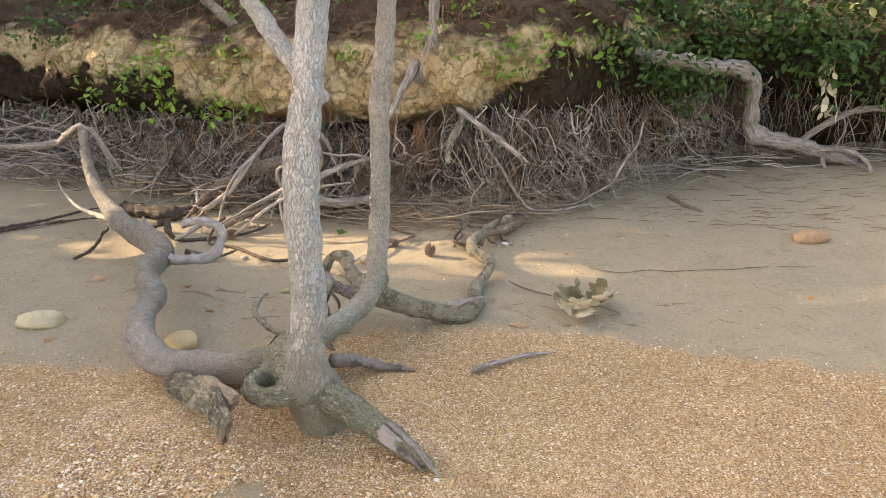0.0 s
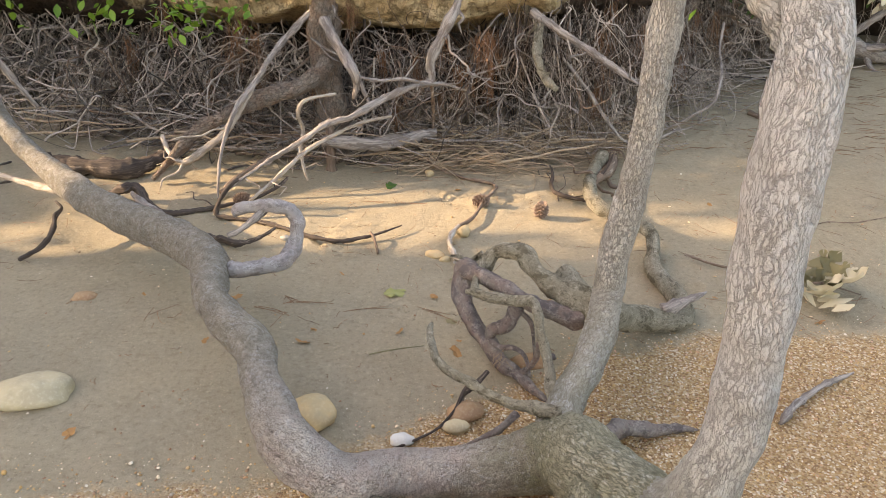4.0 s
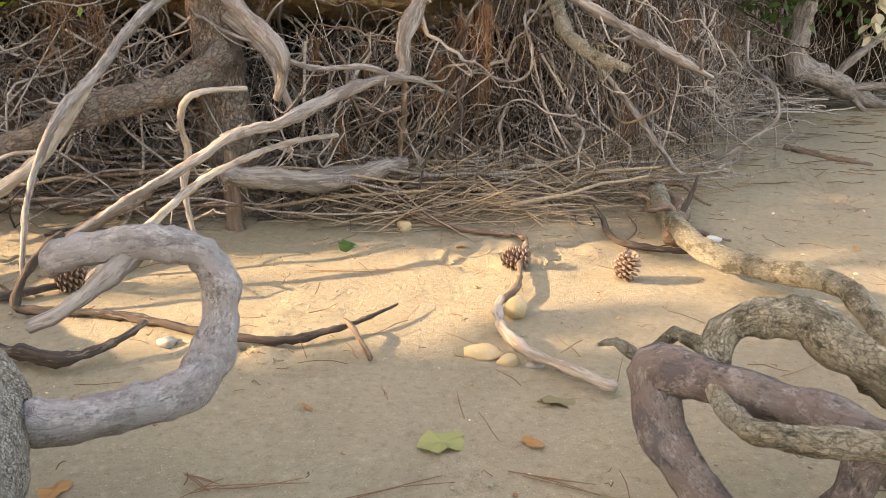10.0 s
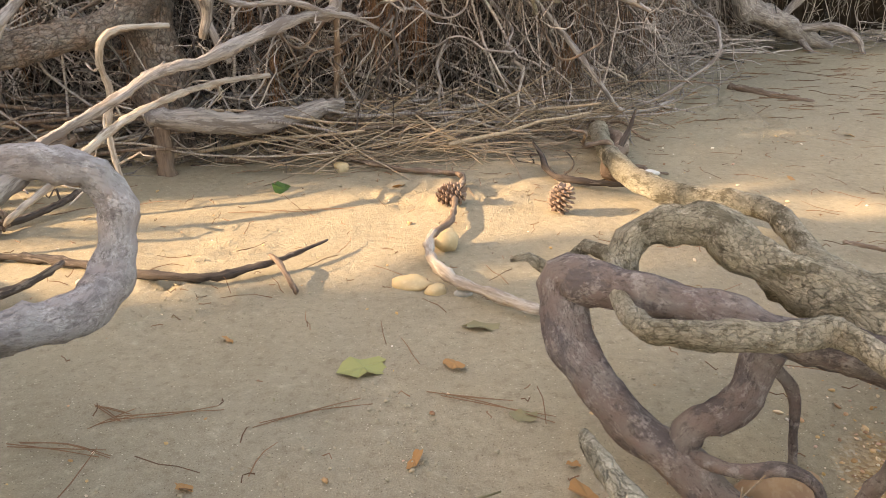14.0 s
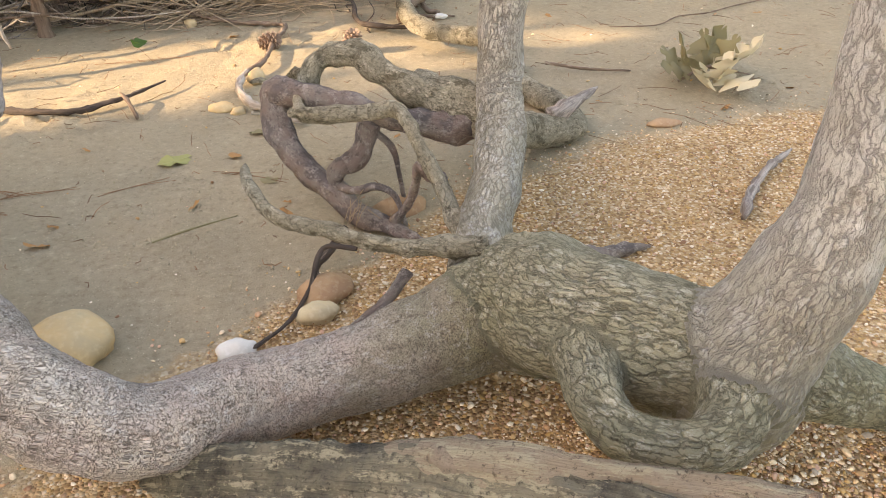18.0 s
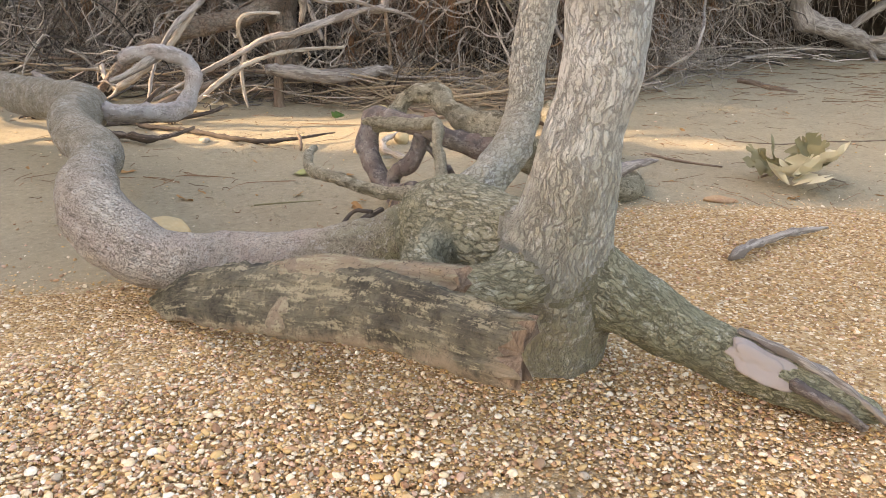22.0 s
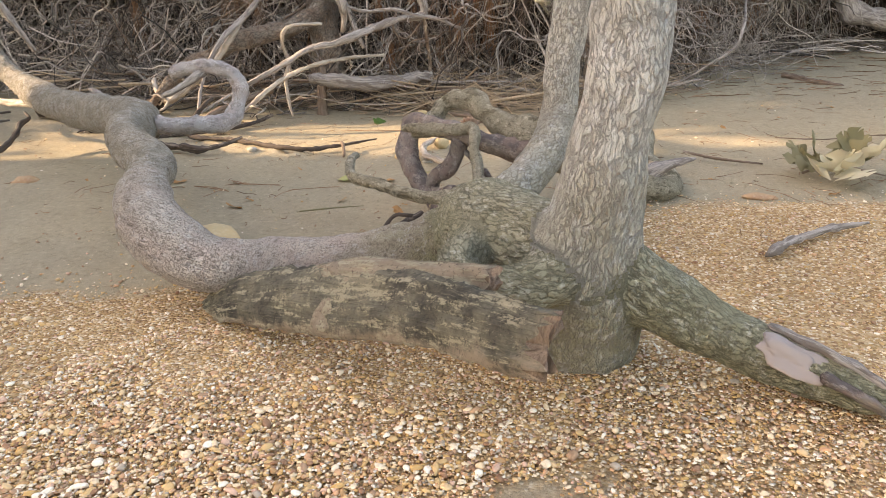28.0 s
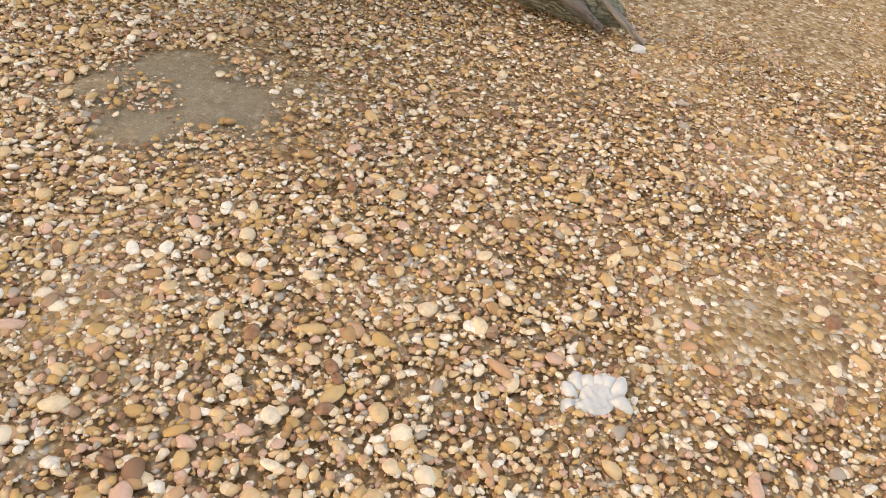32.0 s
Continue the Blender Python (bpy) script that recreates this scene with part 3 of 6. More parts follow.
# ---- ground: one sheet to the horizon ----
def build_ground():
    near_x, near_y = np.arange(-3.0, 3.01, 0.025), np.arange(-2.2, 3.6, 0.025)
    far = np.geomspace(0.05, 500, 40)
    xs = np.r_[-3.0 - far[::-1], near_x, 3.0 + far]
    ys = np.r_[-2.2 - far[::-1], near_y, near_y[-1] + far]
    X, Y = np.meshgrid(xs, ys, indexing="ij")
    Z = ground_z(X, Y)
    inside = (np.abs(X) < 4) & (Y > -3) & (Y < 5)
    Z[inside] += sand_bumps(np.c_[X[inside], Y[inside], np.zeros(inside.sum())])
    nx, ny = len(xs), len(ys)
    i, j = np.meshgrid(np.arange(nx - 1), np.arange(ny - 1), indexing="ij")
    a = i * ny + j
    F = np.stack([a, a + ny, a + ny + 1, a + 1], -1).reshape(-1, 4)
    me = mesh_of("ground", np.c_[X.ravel(), Y.ravel(), Z.ravel()], F)
    return tagged(part("ground", me, M_GROUND), "grey-tan beach sand with coarse orange grit below", "beach", kind="structure")


GROUND = build_ground()


def build_bank():
    xs = np.r_[np.arange(-30, -6, 0.5), np.arange(-6, 5, 0.04), np.arange(5, 30.1, 0.5)]
    prof = np.array([(0.75, -0.10), (0.62, 0.12), (0.60, 0.30), (0.55, 0.46), (0.42, 0.58), (0.22, 0.66), (0.02, 0.70), (-0.10, 0.74), (-0.14, 0.82), (-0.12, 0.94), (-0.06, 1.08), (0.02, 1.20),
                     (0.14, 1.30), (0.32, 1.38), (0.6, 1.46), (1.0, 1.58), (1.6, 1.80), (2.6, 2.2), (5, 3.3), (9, 5.0), (20, 7.0), (60, 9.0)])
    t = np.linspace(0, len(prof) - 1, 96)
    py, pz = np.interp(t, range(len(prof)), prof[:, 0]), np.interp(t, range(len(prof)), prof[:, 1])
    X, K = np.meshgrid(xs, np.arange(len(t)), indexing="ij")
    Y, Z = foot(X) + py[K], pz[K].copy()
    P = np.c_[X.ravel(), Y.ravel(), Z.ravel()]
    amt = np.interp(py[K].ravel(), (-0.2, 0.8, 3, 10), (1.0, 1.0, 2.0, 3.0))
    n1, n2, n3 = smooth_noise(P, 1.1, 2), smooth_noise(P, 3.4, 4), smooth_noise(P, 9.0, 6)
    P[:, 1] -= amt * (0.20 * n1 + 0.15 * n2 + 0.07 * n3 + 0.025 * smooth_noise(P, 21.0, 8))
    P[:, 2] += np.clip(P[:, 2], 0, 1) * amt * (0.14 * smooth_noise(P, 0.9, 9) + 0.12 * smooth_noise(P, 2.6, 12) + 0.03 * n3)
    nx, nk = len(xs), len(t)
    i, j = np.meshgrid(np.arange(nx - 1), np.arange(nk - 1), indexing="ij")
    a = i * nk + j
    F = np.stack([a, a + nk, a + nk + 1, a + 1], -1).reshape(-1, 4)
    return tagged(part("bank", mesh_of("bank", P, F), M_BANK), "undercut yellow clay bank, soil darkened as hollow shade, leaf litter", "bank", kind="structure")


BANK = build_bank()

# ---- the leaning double-trunked tree on the beach ----
TRUNK = [(0.090, -0.245, -0.050, 0.085), (0.088, -0.258, 0.024, 0.106), (0.088, -0.285, 0.087, 0.117), (0.087, -0.330, 0.183, 0.112), (0.095, -0.375, 0.282, 0.087), (0.119, -0.412, 0.437, 0.063), (0.144, -0.410, 0.631, 0.061), (0.140, -0.400, 0.865, 0.063), (0.142, -0.366, 1.130, 0.061), (0.161, -0.331, 1.285, 0.058), (0.160, -0.268, 1.445, 0.056), (0.163, -0.174, 1.757, 0.051), (0.176, -0.054, 2.302, 0.051), (0.199, 0.099, 3.099, 0.045), (0.251, 0.311, 4.196, 0.032)]
TRUNK2 = [(-0.157, 0.025, 0.131, 0.062), (-0.120, 0.134, 0.163, 0.052), (-0.047, 0.262, 0.200, 0.051), (0.009, 0.396, 0.245, 0.055), (0.029, 0.478, 0.317, 0.052), (0.041, 0.503, 0.446, 0.051), (0.061, 0.501, 0.591, 0.048), (0.084, 0.482, 0.819, 0.045), (0.097, 0.483, 1.127, 0.043), (0.132, 0.504, 1.434, 0.043), (0.237, 0.521, 2.212, 0.040), (0.349, 0.541, 3.208, 0.029)]
LIMB = [(-0.057, -0.158, 0.156, 0.098), (-0.149, -0.072, 0.143, 0.099), (-0.251, -0.067, 0.105, 0.084), (-0.405, -0.085, 0.092, 0.073), (-0.571, -0.094, 0.085, 0.070), (-0.731, -0.145, 0.112, 0.070), (-0.856, -0.110, 0.178, 0.071), (-0.936, 0.002, 0.209, 0.068), (-1.000, 0.119, 0.211, 0.055), (-1.048, 0.255, 0.222, 0.063), (-1.151, 0.356, 0.241, 0.064), (-1.257, 0.482, 0.261, 0.060), (-1.307, 0.638, 0.258, 0.067), (-1.366, 0.767, 0.251, 0.074), (-1.513, 0.910, 0.238, 0.075), (-1.775, 1.115, 0.220, 0.073), (-2.024, 1.273, 0.226, 0.068), (-2.319, 1.503, 0.262, 0.058), (-2.630, 1.759, 0.339, 0.048), (-2.787, 1.895, 0.476, 0.039), (-2.866, 1.989, 0.623, 0.030), (-2.935, 2.063, 0.698, 0.026)]
BRIDGE = [(0.10, -0.36, 0.21, 0.085), (0.03, -0.30, 0.205, 0.096), (-0.060, -0.215, 0.200, 0.102), (-0.10, -0.13, 0.19, 0.108), (-0.15, -0.05, 0.18, 0.088)]
BUTTRESS = [(0.123, -0.363, 0.237, 0.056), (0.198, -0.368, 0.171, 0.062), (0.286, -0.360, 0.115, 0.052), (0.389, -0.378, 0.069, 0.048), (0.479, -0.418, 0.052, 0.043), (0.550, -0.458, 0.038, 0.030), (0.605, -0.474, 0.028, 0.017)]
KNEE = [(-0.085, -0.22, 0.21, 0.05), (-0.125, -0.33, 0.215, 0.042), (-0.128, -0.425, 0.215, 0.037), (-0.080, -0.478, 0.212, 0.037), (-0.015, -0.468, 0.21, 0.041), (0.045, -0.41, 0.215, 0.052)]
BACK_ROOT = [(0.010, 0.516, 0.226, 0.054), (0.096, 0.631, 0.143, 0.049), (0.198, 0.727, 0.076, 0.046), (0.316, 0.775, 0.038, 0.045), (0.393, 0.834, 0.024, 0.042), (0.387, 0.989, 0.028, 0.040), (0.341, 1.179, 0.034, 0.035), (0.367, 1.343, 0.058, 0.032), (0.360, 1.463, 0.076, 0.032), (0.263, 1.619, 0.060, 0.034), (0.166, 1.757, 0.062, 0.036), (0.160, 1.935, 0.082, 0.034), (0.204, 2.133, 0.080, 0.032), (0.287, 2.386, 0.074, 0.037)]
CURL = [(-1.313, 0.688, 0.251, 0.038), (-1.199, 0.695, 0.249, 0.028), (-1.103, 0.756, 0.241, 0.028), (-1.071, 0.841, 0.248, 0.028), (-1.056, 0.899, 0.325, 0.028), (-1.080, 0.904, 0.385, 0.026), (-1.142, 0.877, 0.416, 0.024), (-1.219, 0.865, 0.410, 0.023), (-1.277, 0.864, 0.397, 0.022)]


def fused(name, tubes, voxel=0.0085):
    """Several limbs grown into one body, then parted again along their joins. Returns a mesh for each limb."""
    arrays = [tube_arrays(n, sides=20, step=0.03, rough=0.03, seed=i + 1, lump=6.0) for i, n in enumerate(tubes)]
    raw = many(name + "_raw", arrays)
    ob = new(name + "_raw", raw)
    m = ob.modifiers.new("grow", "REMESH")
    m.mode, m.voxel_size, m.use_smooth_shade = "VOXEL", voxel, True
    s = ob.modifiers.new("ease", "SMOOTH")
    s.factor, s.iterations = 0.5, 12
    bpy.context.view_layer.update()
    dg = bpy.context.evaluated_depsgraph_get()
    ev = ob.evaluated_get(dg)
    me = ev.to_mesh()
    co = np.empty(len(me.vertices) * 3, np.float32)
    me.vertices.foreach_get("co", co)
    co = co.reshape(-1, 3)
    nor = np.empty(len(me.vertices) * 3, np.float32)
    me.vertex_normals.foreach_get("vector", nor)
    nor = nor.reshape(-1, 3)
    quads = np.array([p.vertices[:] for p in me.polygons], np.int32)
    ev.to_mesh_clear()
    bpy.data.objects.remove(ob)
    # each vertex belongs to the limb whose surface runs nearest
    best = np.full(len(co), 1e9)
    owner = np.zeros(len(co), int)
    grain = np.zeros((len(co), 3))
    for i, n in enumerate(tubes):
        c = spline(n, 0.02)
        s = np.r_[0, np.cumsum(np.linalg.norm(np.diff(c[:, :3], axis=0), axis=1))]
        tan = np.gradient(c[:, :3], axis=0)
        tan /= np.linalg.norm(tan, axis=1)[:, None]
        for k in range(0, len(co), 4000):
            d = np.linalg.norm(co[k:k + 4000, None] - c[None, :, :3], axis=2)
            j = d.argmin(1)
            gap = d[np.arange(len(d)), j] - c[j, 3]
            hit = gap < best[k:k + 4000]
            idx = np.arange(k, k + len(d))[hit]
            best[idx], owner[idx] = gap[hit], i
            jj = j[hit]
            rel = co[idx] - c[jj, :3]
            along = (rel * tan[jj]).sum(1)
            ref = np.cross(tan[jj], (0.31, 0.52, 0.80))
            ref /= np.linalg.norm(ref, axis=1)[:, None]
            oth = np.cross(tan[jj], ref)
            grain[idx] = np.c_[(rel * ref).sum(1), (rel * oth).sum(1), s[jj] + along] + i * 1.7
    # knobs and shallow folds of the living wood
    g = grain * (1, 1, 0.45)
    lift = [0.0065 * noise.noise(Vector(p * 13)) + 0.0045 * noise.noise(Vector(q * 34)) + 0.0028 * noise.noise(Vector(q * 85)) for p, q in zip(co, g)]
    co = co + nor * np.array(lift)[:, None]
    out = []
    fo = owner[quads[:, 0]]
    for i in range(len(tubes)):
        f = quads[fo == i]
        used, inv = np.unique(f, return_inverse=True)
        out.append(mesh_of(name, co[used], inv.reshape(f.shape), grain[used]))
    return out


def build_tree():
    tree = thing("leaning_tree", "leaning grey double-trunked tree with exposed mossy roots on gravel", "tree")
    whole = {}
    bodies = fused("wood", [TRUNK, TRUNK2, LIMB, BRIDGE, BUTTRESS, KNEE, BACK_ROOT])
    for me, nm, mt, lb in zip(bodies, ("trunk", "second_trunk", "limb", "root_crown", "buttress_root", "knee_root", "long_root"),
                              (M_BARK, M_BARK_THIN, M_LIMB, M_CROWN, M_CROWN, M_CROWN, M_KNOT),
                              ("thick pale grey ridged trunk", "slimmer grey trunk behind", "smooth pinkish grey horizontal limb", "", "ridged root with a broken end", "bent knobbly root", "long yellowish root snaking over sand")):
        whole[nm] = part(nm, me, mt, tree, lb)
    twigs = [
        ("branch", [(0.17, -0.27, 1.26, 0.045), (0.12, -0.25, 1.33, 0.036), (0.02, -0.20, 1.43, 0.033), (-0.10, -0.14, 1.56, 0.031), (-0.3, -0.05, 1.78, 0.027), (-0.6, 0.1, 2.1, 0.02)], M_BARK, "bare side branch"),
        ("curled_branch", CURL, M_CURL, "curled barkless grey branch"),
        ("spur", [(-1.165, 0.872, 0.402, 0.016), (-1.20, 0.835, 0.375, 0.013), (-1.245, 0.805, 0.345, 0.011), (-1.285, 0.79, 0.33, 0.009)], M_GREYWOOD, ""),
        ("arched_branch", [(-2.86, 2.0, 0.62, 0.02), (-2.93, 2.06, 0.70, 0.022), (-3.08, 2.14, 0.66, 0.026), (-3.4, 2.30, 0.52, 0.03), (-3.8, 2.5, 0.44, 0.032), (-4.3, 2.75, 0.36, 0.03), (-4.9, 3.0, 0.3, 0.02)], M_GREYWOOD, "drooping bare grey branch"),
        ("branch", [(-2.90, 2.05, 0.70, 0.016), (-2.83, 2.06, 0.66, 0.018), (-2.78, 2.10, 0.52, 0.016), (-2.72, 2.15, 0.36, 0.012)], M_GREYWOOD, ""),
        ("stub", [(-2.10, 1.33, 0.235, 0.022), (-2.25, 1.43, 0.20, 0.019), (-2.50, 1.55, 0.19, 0.015), (-2.744, 1.69, 0.182, 0.012), (-2.93, 1.80, 0.22, 0.009), (-3.05, 1.875, 0.27, 0.007), (-3.10, 1.91, 0.32, 0.004)], M_PALEWOOD, "pale broken side branch"),
        ("stub", [(-1.55, 0.95, 0.24, 0.026), (-1.60, 1.03, 0.26, 0.022), (-1.72, 1.13, 0.27, 0.018), (-1.80, 1.20, 0.285, 0.014), (-1.84, 1.24, 0.29, 0.008)], M_GREYWOOD, ""),
        ("root", [(0.017, 0.517, 0.221, 0.040), (-0.063, 0.506, 0.213, 0.036), (-0.215, 0.538, 0.245, 0.027), (-0.295, 0.617, 0.254, 0.029), (-0.368, 0.695, 0.252, 0.031), (-0.432, 0.763, 0.238, 0.038), (-0.440, 0.728, 0.195, 0.035), (-0.429, 0.672, 0.150, 0.033), (-0.393, 0.615, 0.108, 0.032), (-0.343, 0.555, 0.070, 0.030), (-0.301, 0.495, 0.039, 0.027), (-0.247, 0.444, 0.024, 0.022), (-0.195, 0.377, 0.017, 0.017), (-0.141, 0.322, 0.008, 0.008)], M_PURPLE, "purplish worn root bent to the sand"),
        ("root", [(0.015, 0.50, 0.235, 0.062), (-0.048, 0.55, 0.250, 0.054), (-0.108, 0.588, 0.268, 0.042), (-0.165, 0.638, 0.284, 0.034), (-0.200, 0.686, 0.300, 0.033), (-0.224, 0.726, 0.322, 0.034), (-0.262, 0.747, 0.325, 0.028), (-0.300, 0.762, 0.318, 0.024), (-0.332, 0.764, 0.296, 0.024), (-0.350, 0.750, 0.262, 0.026), (-0.358, 0.738, 0.235, 0.024)], M_KNOT, "arched lichened root"),
        ("root", [(-0.417, 0.557, 0.269, 0.007), (-0.390, 0.540, 0.274, 0.013), (-0.346, 0.517, 0.275, 0.016), (-0.268, 0.491, 0.277, 0.018), (-0.204, 0.480, 0.284, 0.017), (-0.189, 0.409, 0.277, 0.015), (-0.181, 0.336, 0.249, 0.015), (-0.161, 0.251, 0.205, 0.015), (-0.156, 0.176, 0.167, 0.018), (-0.143, 0.099, 0.141, 0.022)], M_KNOT, "mottled arching root"),
        ("root", [(-0.485, 0.86, 0.236, 0.003), (-0.457, 0.855, 0.242, 0.008), (-0.426, 0.837, 0.226, 0.011), (-0.394, 0.835, 0.239, 0.011), (-0.371, 0.835, 0.263, 0.013), (-0.365, 0.752, 0.273, 0.012), (-0.386, 0.666, 0.251, 0.014), (-0.385, 0.59, 0.248, 0.015), (-0.333, 0.517, 0.265, 0.015)], M_KNOT, "small looping root"),
        ("root", [(-0.248, 0.538, 0.235, 0.022), (-0.276, 0.534, 0.163, 0.023), (-0.322, 0.547, 0.124, 0.021), (-0.343, 0.553, 0.080, 0.020)], M_PURPLE, ""),
        ("rootlet", [(-0.25, 0.532, 0.225, 0.008), (-0.20, 0.535, 0.169, 0.008), (-0.187, 0.534, 0.098, 0.006), (-0.176, 0.528, 0.008, 0.004)], M_PURPLE, ""),
        ("rootlet", [(-0.228, 0.436, 0.03, 0.013), (-0.195, 0.407, 0.092, 0.010), (-0.183, 0.388, 0.153, 0.009), (-0.18, 0.369, 0.202, 0.012), (-0.163, 0.349, 0.180, 0.009), (-0.14, 0.325, 0.180, 0.008), (-0.15, 0.29, 0.21, 0.009)], M_PURPLE, ""),
        ("rootlet", [(-0.339, 0.552, 0.086, 0.011), (-0.299, 0.482, 0.10, 0.009), (-0.26, 0.455, 0.12, 0.008), (-0.22, 0.44, 0.10, 0.007), (-0.20, 0.42, 0.03, 0.005)], M_PURPLE, ""),
        ("twig", [(-0.524, 0.434, 0.218, 0.006), (-0.528, 0.391, 0.221, 0.011), (-0.517, 0.319, 0.217, 0.012), (-0.479, 0.226, 0.207, 0.014), (-0.404, 0.149, 0.214, 0.014), (-0.323, 0.085, 0.209, 0.015), (-0.246, 0.053, 0.208, 0.017), (-0.145, 0.037, 0.200, 0.021)], M_KNOT, "broken lichened twig"),
        ("stub", [(-0.02, 0.62, 0.19, 0.05), (-0.05, 0.73, 0.21, 0.044), (-0.067, 0.80, 0.215, 0.034), (-0.07, 0.825, 0.20, 0.012)], M_KNOT, "hollow broken root stub"),
        ("stub", [(0.30, 0.78, 0.075, 0.03), (0.36, 0.80, 0.10, 0.02), (0.43, 0.84, 0.11, 0.012), (0.47, 0.87, 0.11, 0.004)], M_GREYWOOD, ""),
        ("root", [(-0.02, 0.06, 0.10, 0.035), (0.06, 0.15, 0.06, 0.026), (0.148, 0.18, 0.032, 0.021), (0.232, 0.208, 0.018, 0.015), (0.30, 0.222, 0.004, 0.004)], M_PURPLE, "tapering purplish root tip"),
        ("rootlet", [(-0.34, 0.25, 0.10, 0.005), (-0.40, 0.30, 0.08, 0.005), (-0.44, 0.24, 0.03, 0.005), (-0.50, 0.16, 0.012, 0.004), (-0.62, 0.07, 0.012, 0.004), (-0.68, 0.02, 0.012, 0.002)], M_DARKWOOD, "thin dark trailing root"),
        ("rootlet", [(-0.25, 0.20, 0.06, 0.011), (-0.30, 0.16, 0.03, 0.011), (-0.36, 0.12, 0.02, 0.009), (-0.44, 0.07, 0.015, 0.005)], M_PURPLE, ""),
        ("rootlet", [(-0.34, 0.40, 0.06, 0.008), (-0.38, 0.34, 0.05, 0.008), (-0.42, 0.30, 0.03, 0.007), (-0.40, 0.24, 0.02, 0.005)], M_DARKWOOD, ""),
    ]
    HOLDER = {0: "trunk", 1: "limb", 2: "limb", 3: "limb", 4: "limb", 5: "limb", 6: "limb", 7: "second_trunk", 8: "second_trunk", 9: "second_trunk", 10: "second_trunk", 11: "second_trunk", 12: "second_trunk", 16: "second_trunk", 17: "long_root"}
    for i, (nm, nodes, mt, lb) in enumerate(twigs):
        part(nm, tube(nm, nodes, sides=14, step=0.012, rough=0.07, seed=40 + i, lump=30.0), mt, whole[HOLDER.get(i, "root_crown")], lb)
    # the bare wood where the buttress root lost its bark
    scar = part("scar", lumpy("scar", (0.060, 0.025, 0.011), 5, 4, 0.30), M_SCAR, whole["buttress_root"], "smooth bare scar without bark")
    scar.matrix_basis = pose(0.425, -0.432, 0.0885, 48, 16, -20)
    for nodes, fl, mt in (([(0.40, -0.380, 0.118, 0.012), (0.47, -0.41, 0.097, 0.020), (0.535, -0.447, 0.070, 0.020), (0.595, -0.485, 0.036, 0.014), (0.640, -0.508, 0.008, 0.004)], 0.5, M_GREYWOOD),
                          ([(0.47, -0.458, 0.070, 0.017), (0.525, -0.484, 0.047, 0.019), (0.572, -0.502, 0.022, 0.010)], 0.6, M_PURPLE),
                          ([(0.37, -0.400, 0.108, 0.006), (0.405, -0.390, 0.108, 0.007), (0.44, -0.395, 0.098, 0.006)], 0.7, M_PURPLE)):
        part("splinter", tube("splinter", nodes, sides=10, step=0.01, rough=0.12, lump=60.0, flat=fl), mt, whole["buttress_root"], "torn splintered root end")
    return tree


build_tree()


# ---- driftwood slab leaning on the roots ----
def plank(name, path, across, prof, seed, jag):
    """A split board along a path: profile points are (across, out), the far end torn."""
    c = spline(path, 0.008)
    n, K = len(c), len(prof)
    V, G = [], []
    s = np.r_[0, np.cumsum(np.linalg.norm(np.diff(c[:, :3], axis=0), axis=1))]
    for i in range(n):
        t = Vector(c[min(i + 1, n - 1), :3] - c[max(i - 1, 0), :3]).normalized()
        a = (across - t * across.dot(t)).normalized()
        o = t.cross(a).normalized()
        o = -o if o.z < 0 else o
        near_end = max(0.0, 1 - (s[-1] - s[i]) / 0.10)
        for k, (u, w) in enumerate(prof):
            edge = 1 + 0.08 * noise.noise(Vector((s[i] * 11, seed + (1 if u > 0 else 5), 1))) + 0.07 * noise.noise(Vector((s[i] * 45, seed + (2 if u > 0 else 7), 1)))
            out = w * min(c[i, 3], 0.06) + 0.006 * noise.noise(Vector((s[i] * 16, u * 2.2, seed))) + 0.0045 * noise.noise(Vector((s[i] * 30, u * 9, seed))) + 0.003 * noise.noise(Vector((s[i] * 90, u * 16, seed)))
            pull = near_end * jag * (0.6 * noise.noise(Vector((u * 2.6, seed, 3))) + 0.5 * noise.noise(Vector((u * 8, seed, 3))))
            V.append(Vector(c[i, :3]) + a * (u * c[i, 3] * edge) + o * out + t * pull)
            G.append((u * 0.1 + seed, w * 0.1, s[i]))
    F = [(i * K + k, i * K + (k + 1) % K, (i + 1) * K + (k + 1) % K, (i + 1) * K + k) for i in range(n - 1) for k in range(K)]
    end = V[(n - 1) * K:]
    mid = sum(end, Vector()) / K
    EV = [mid + (p - mid) * f + Vector((0.004, -0.005, 0.001)) * (1 - f) + Vector((0.006, -0.006, 0)) * noise.noise(p * 60 + Vector((f * 9, 0, 0))) * (1 - f) for f in (1.0, 0.75, 0.5, 0.25, 0.01) for p in end]
    EF = [(r * K + k, r * K + (k + 1) % K, (r + 1) * K + (k + 1) % K, (r + 1) * K + k) for r in range(4) for k in range(K)]
    return mesh_of(name, V, F, G), mesh_of("broken_end", EV, EF, [tuple(p * 3) for p in EV], smooth=False)


def board_profile(n, thick_hi, thick_lo, lip):
    top = [(u, thick_hi * (1 - abs(u) ** 3) + lip * max(0.0, u) ** 2) for u in np.linspace(-1, 1, n)]
    return top + [(u, -thick_lo * (1 - abs(u) ** 3)) for u in np.linspace(0.93, -0.93, n // 2)]


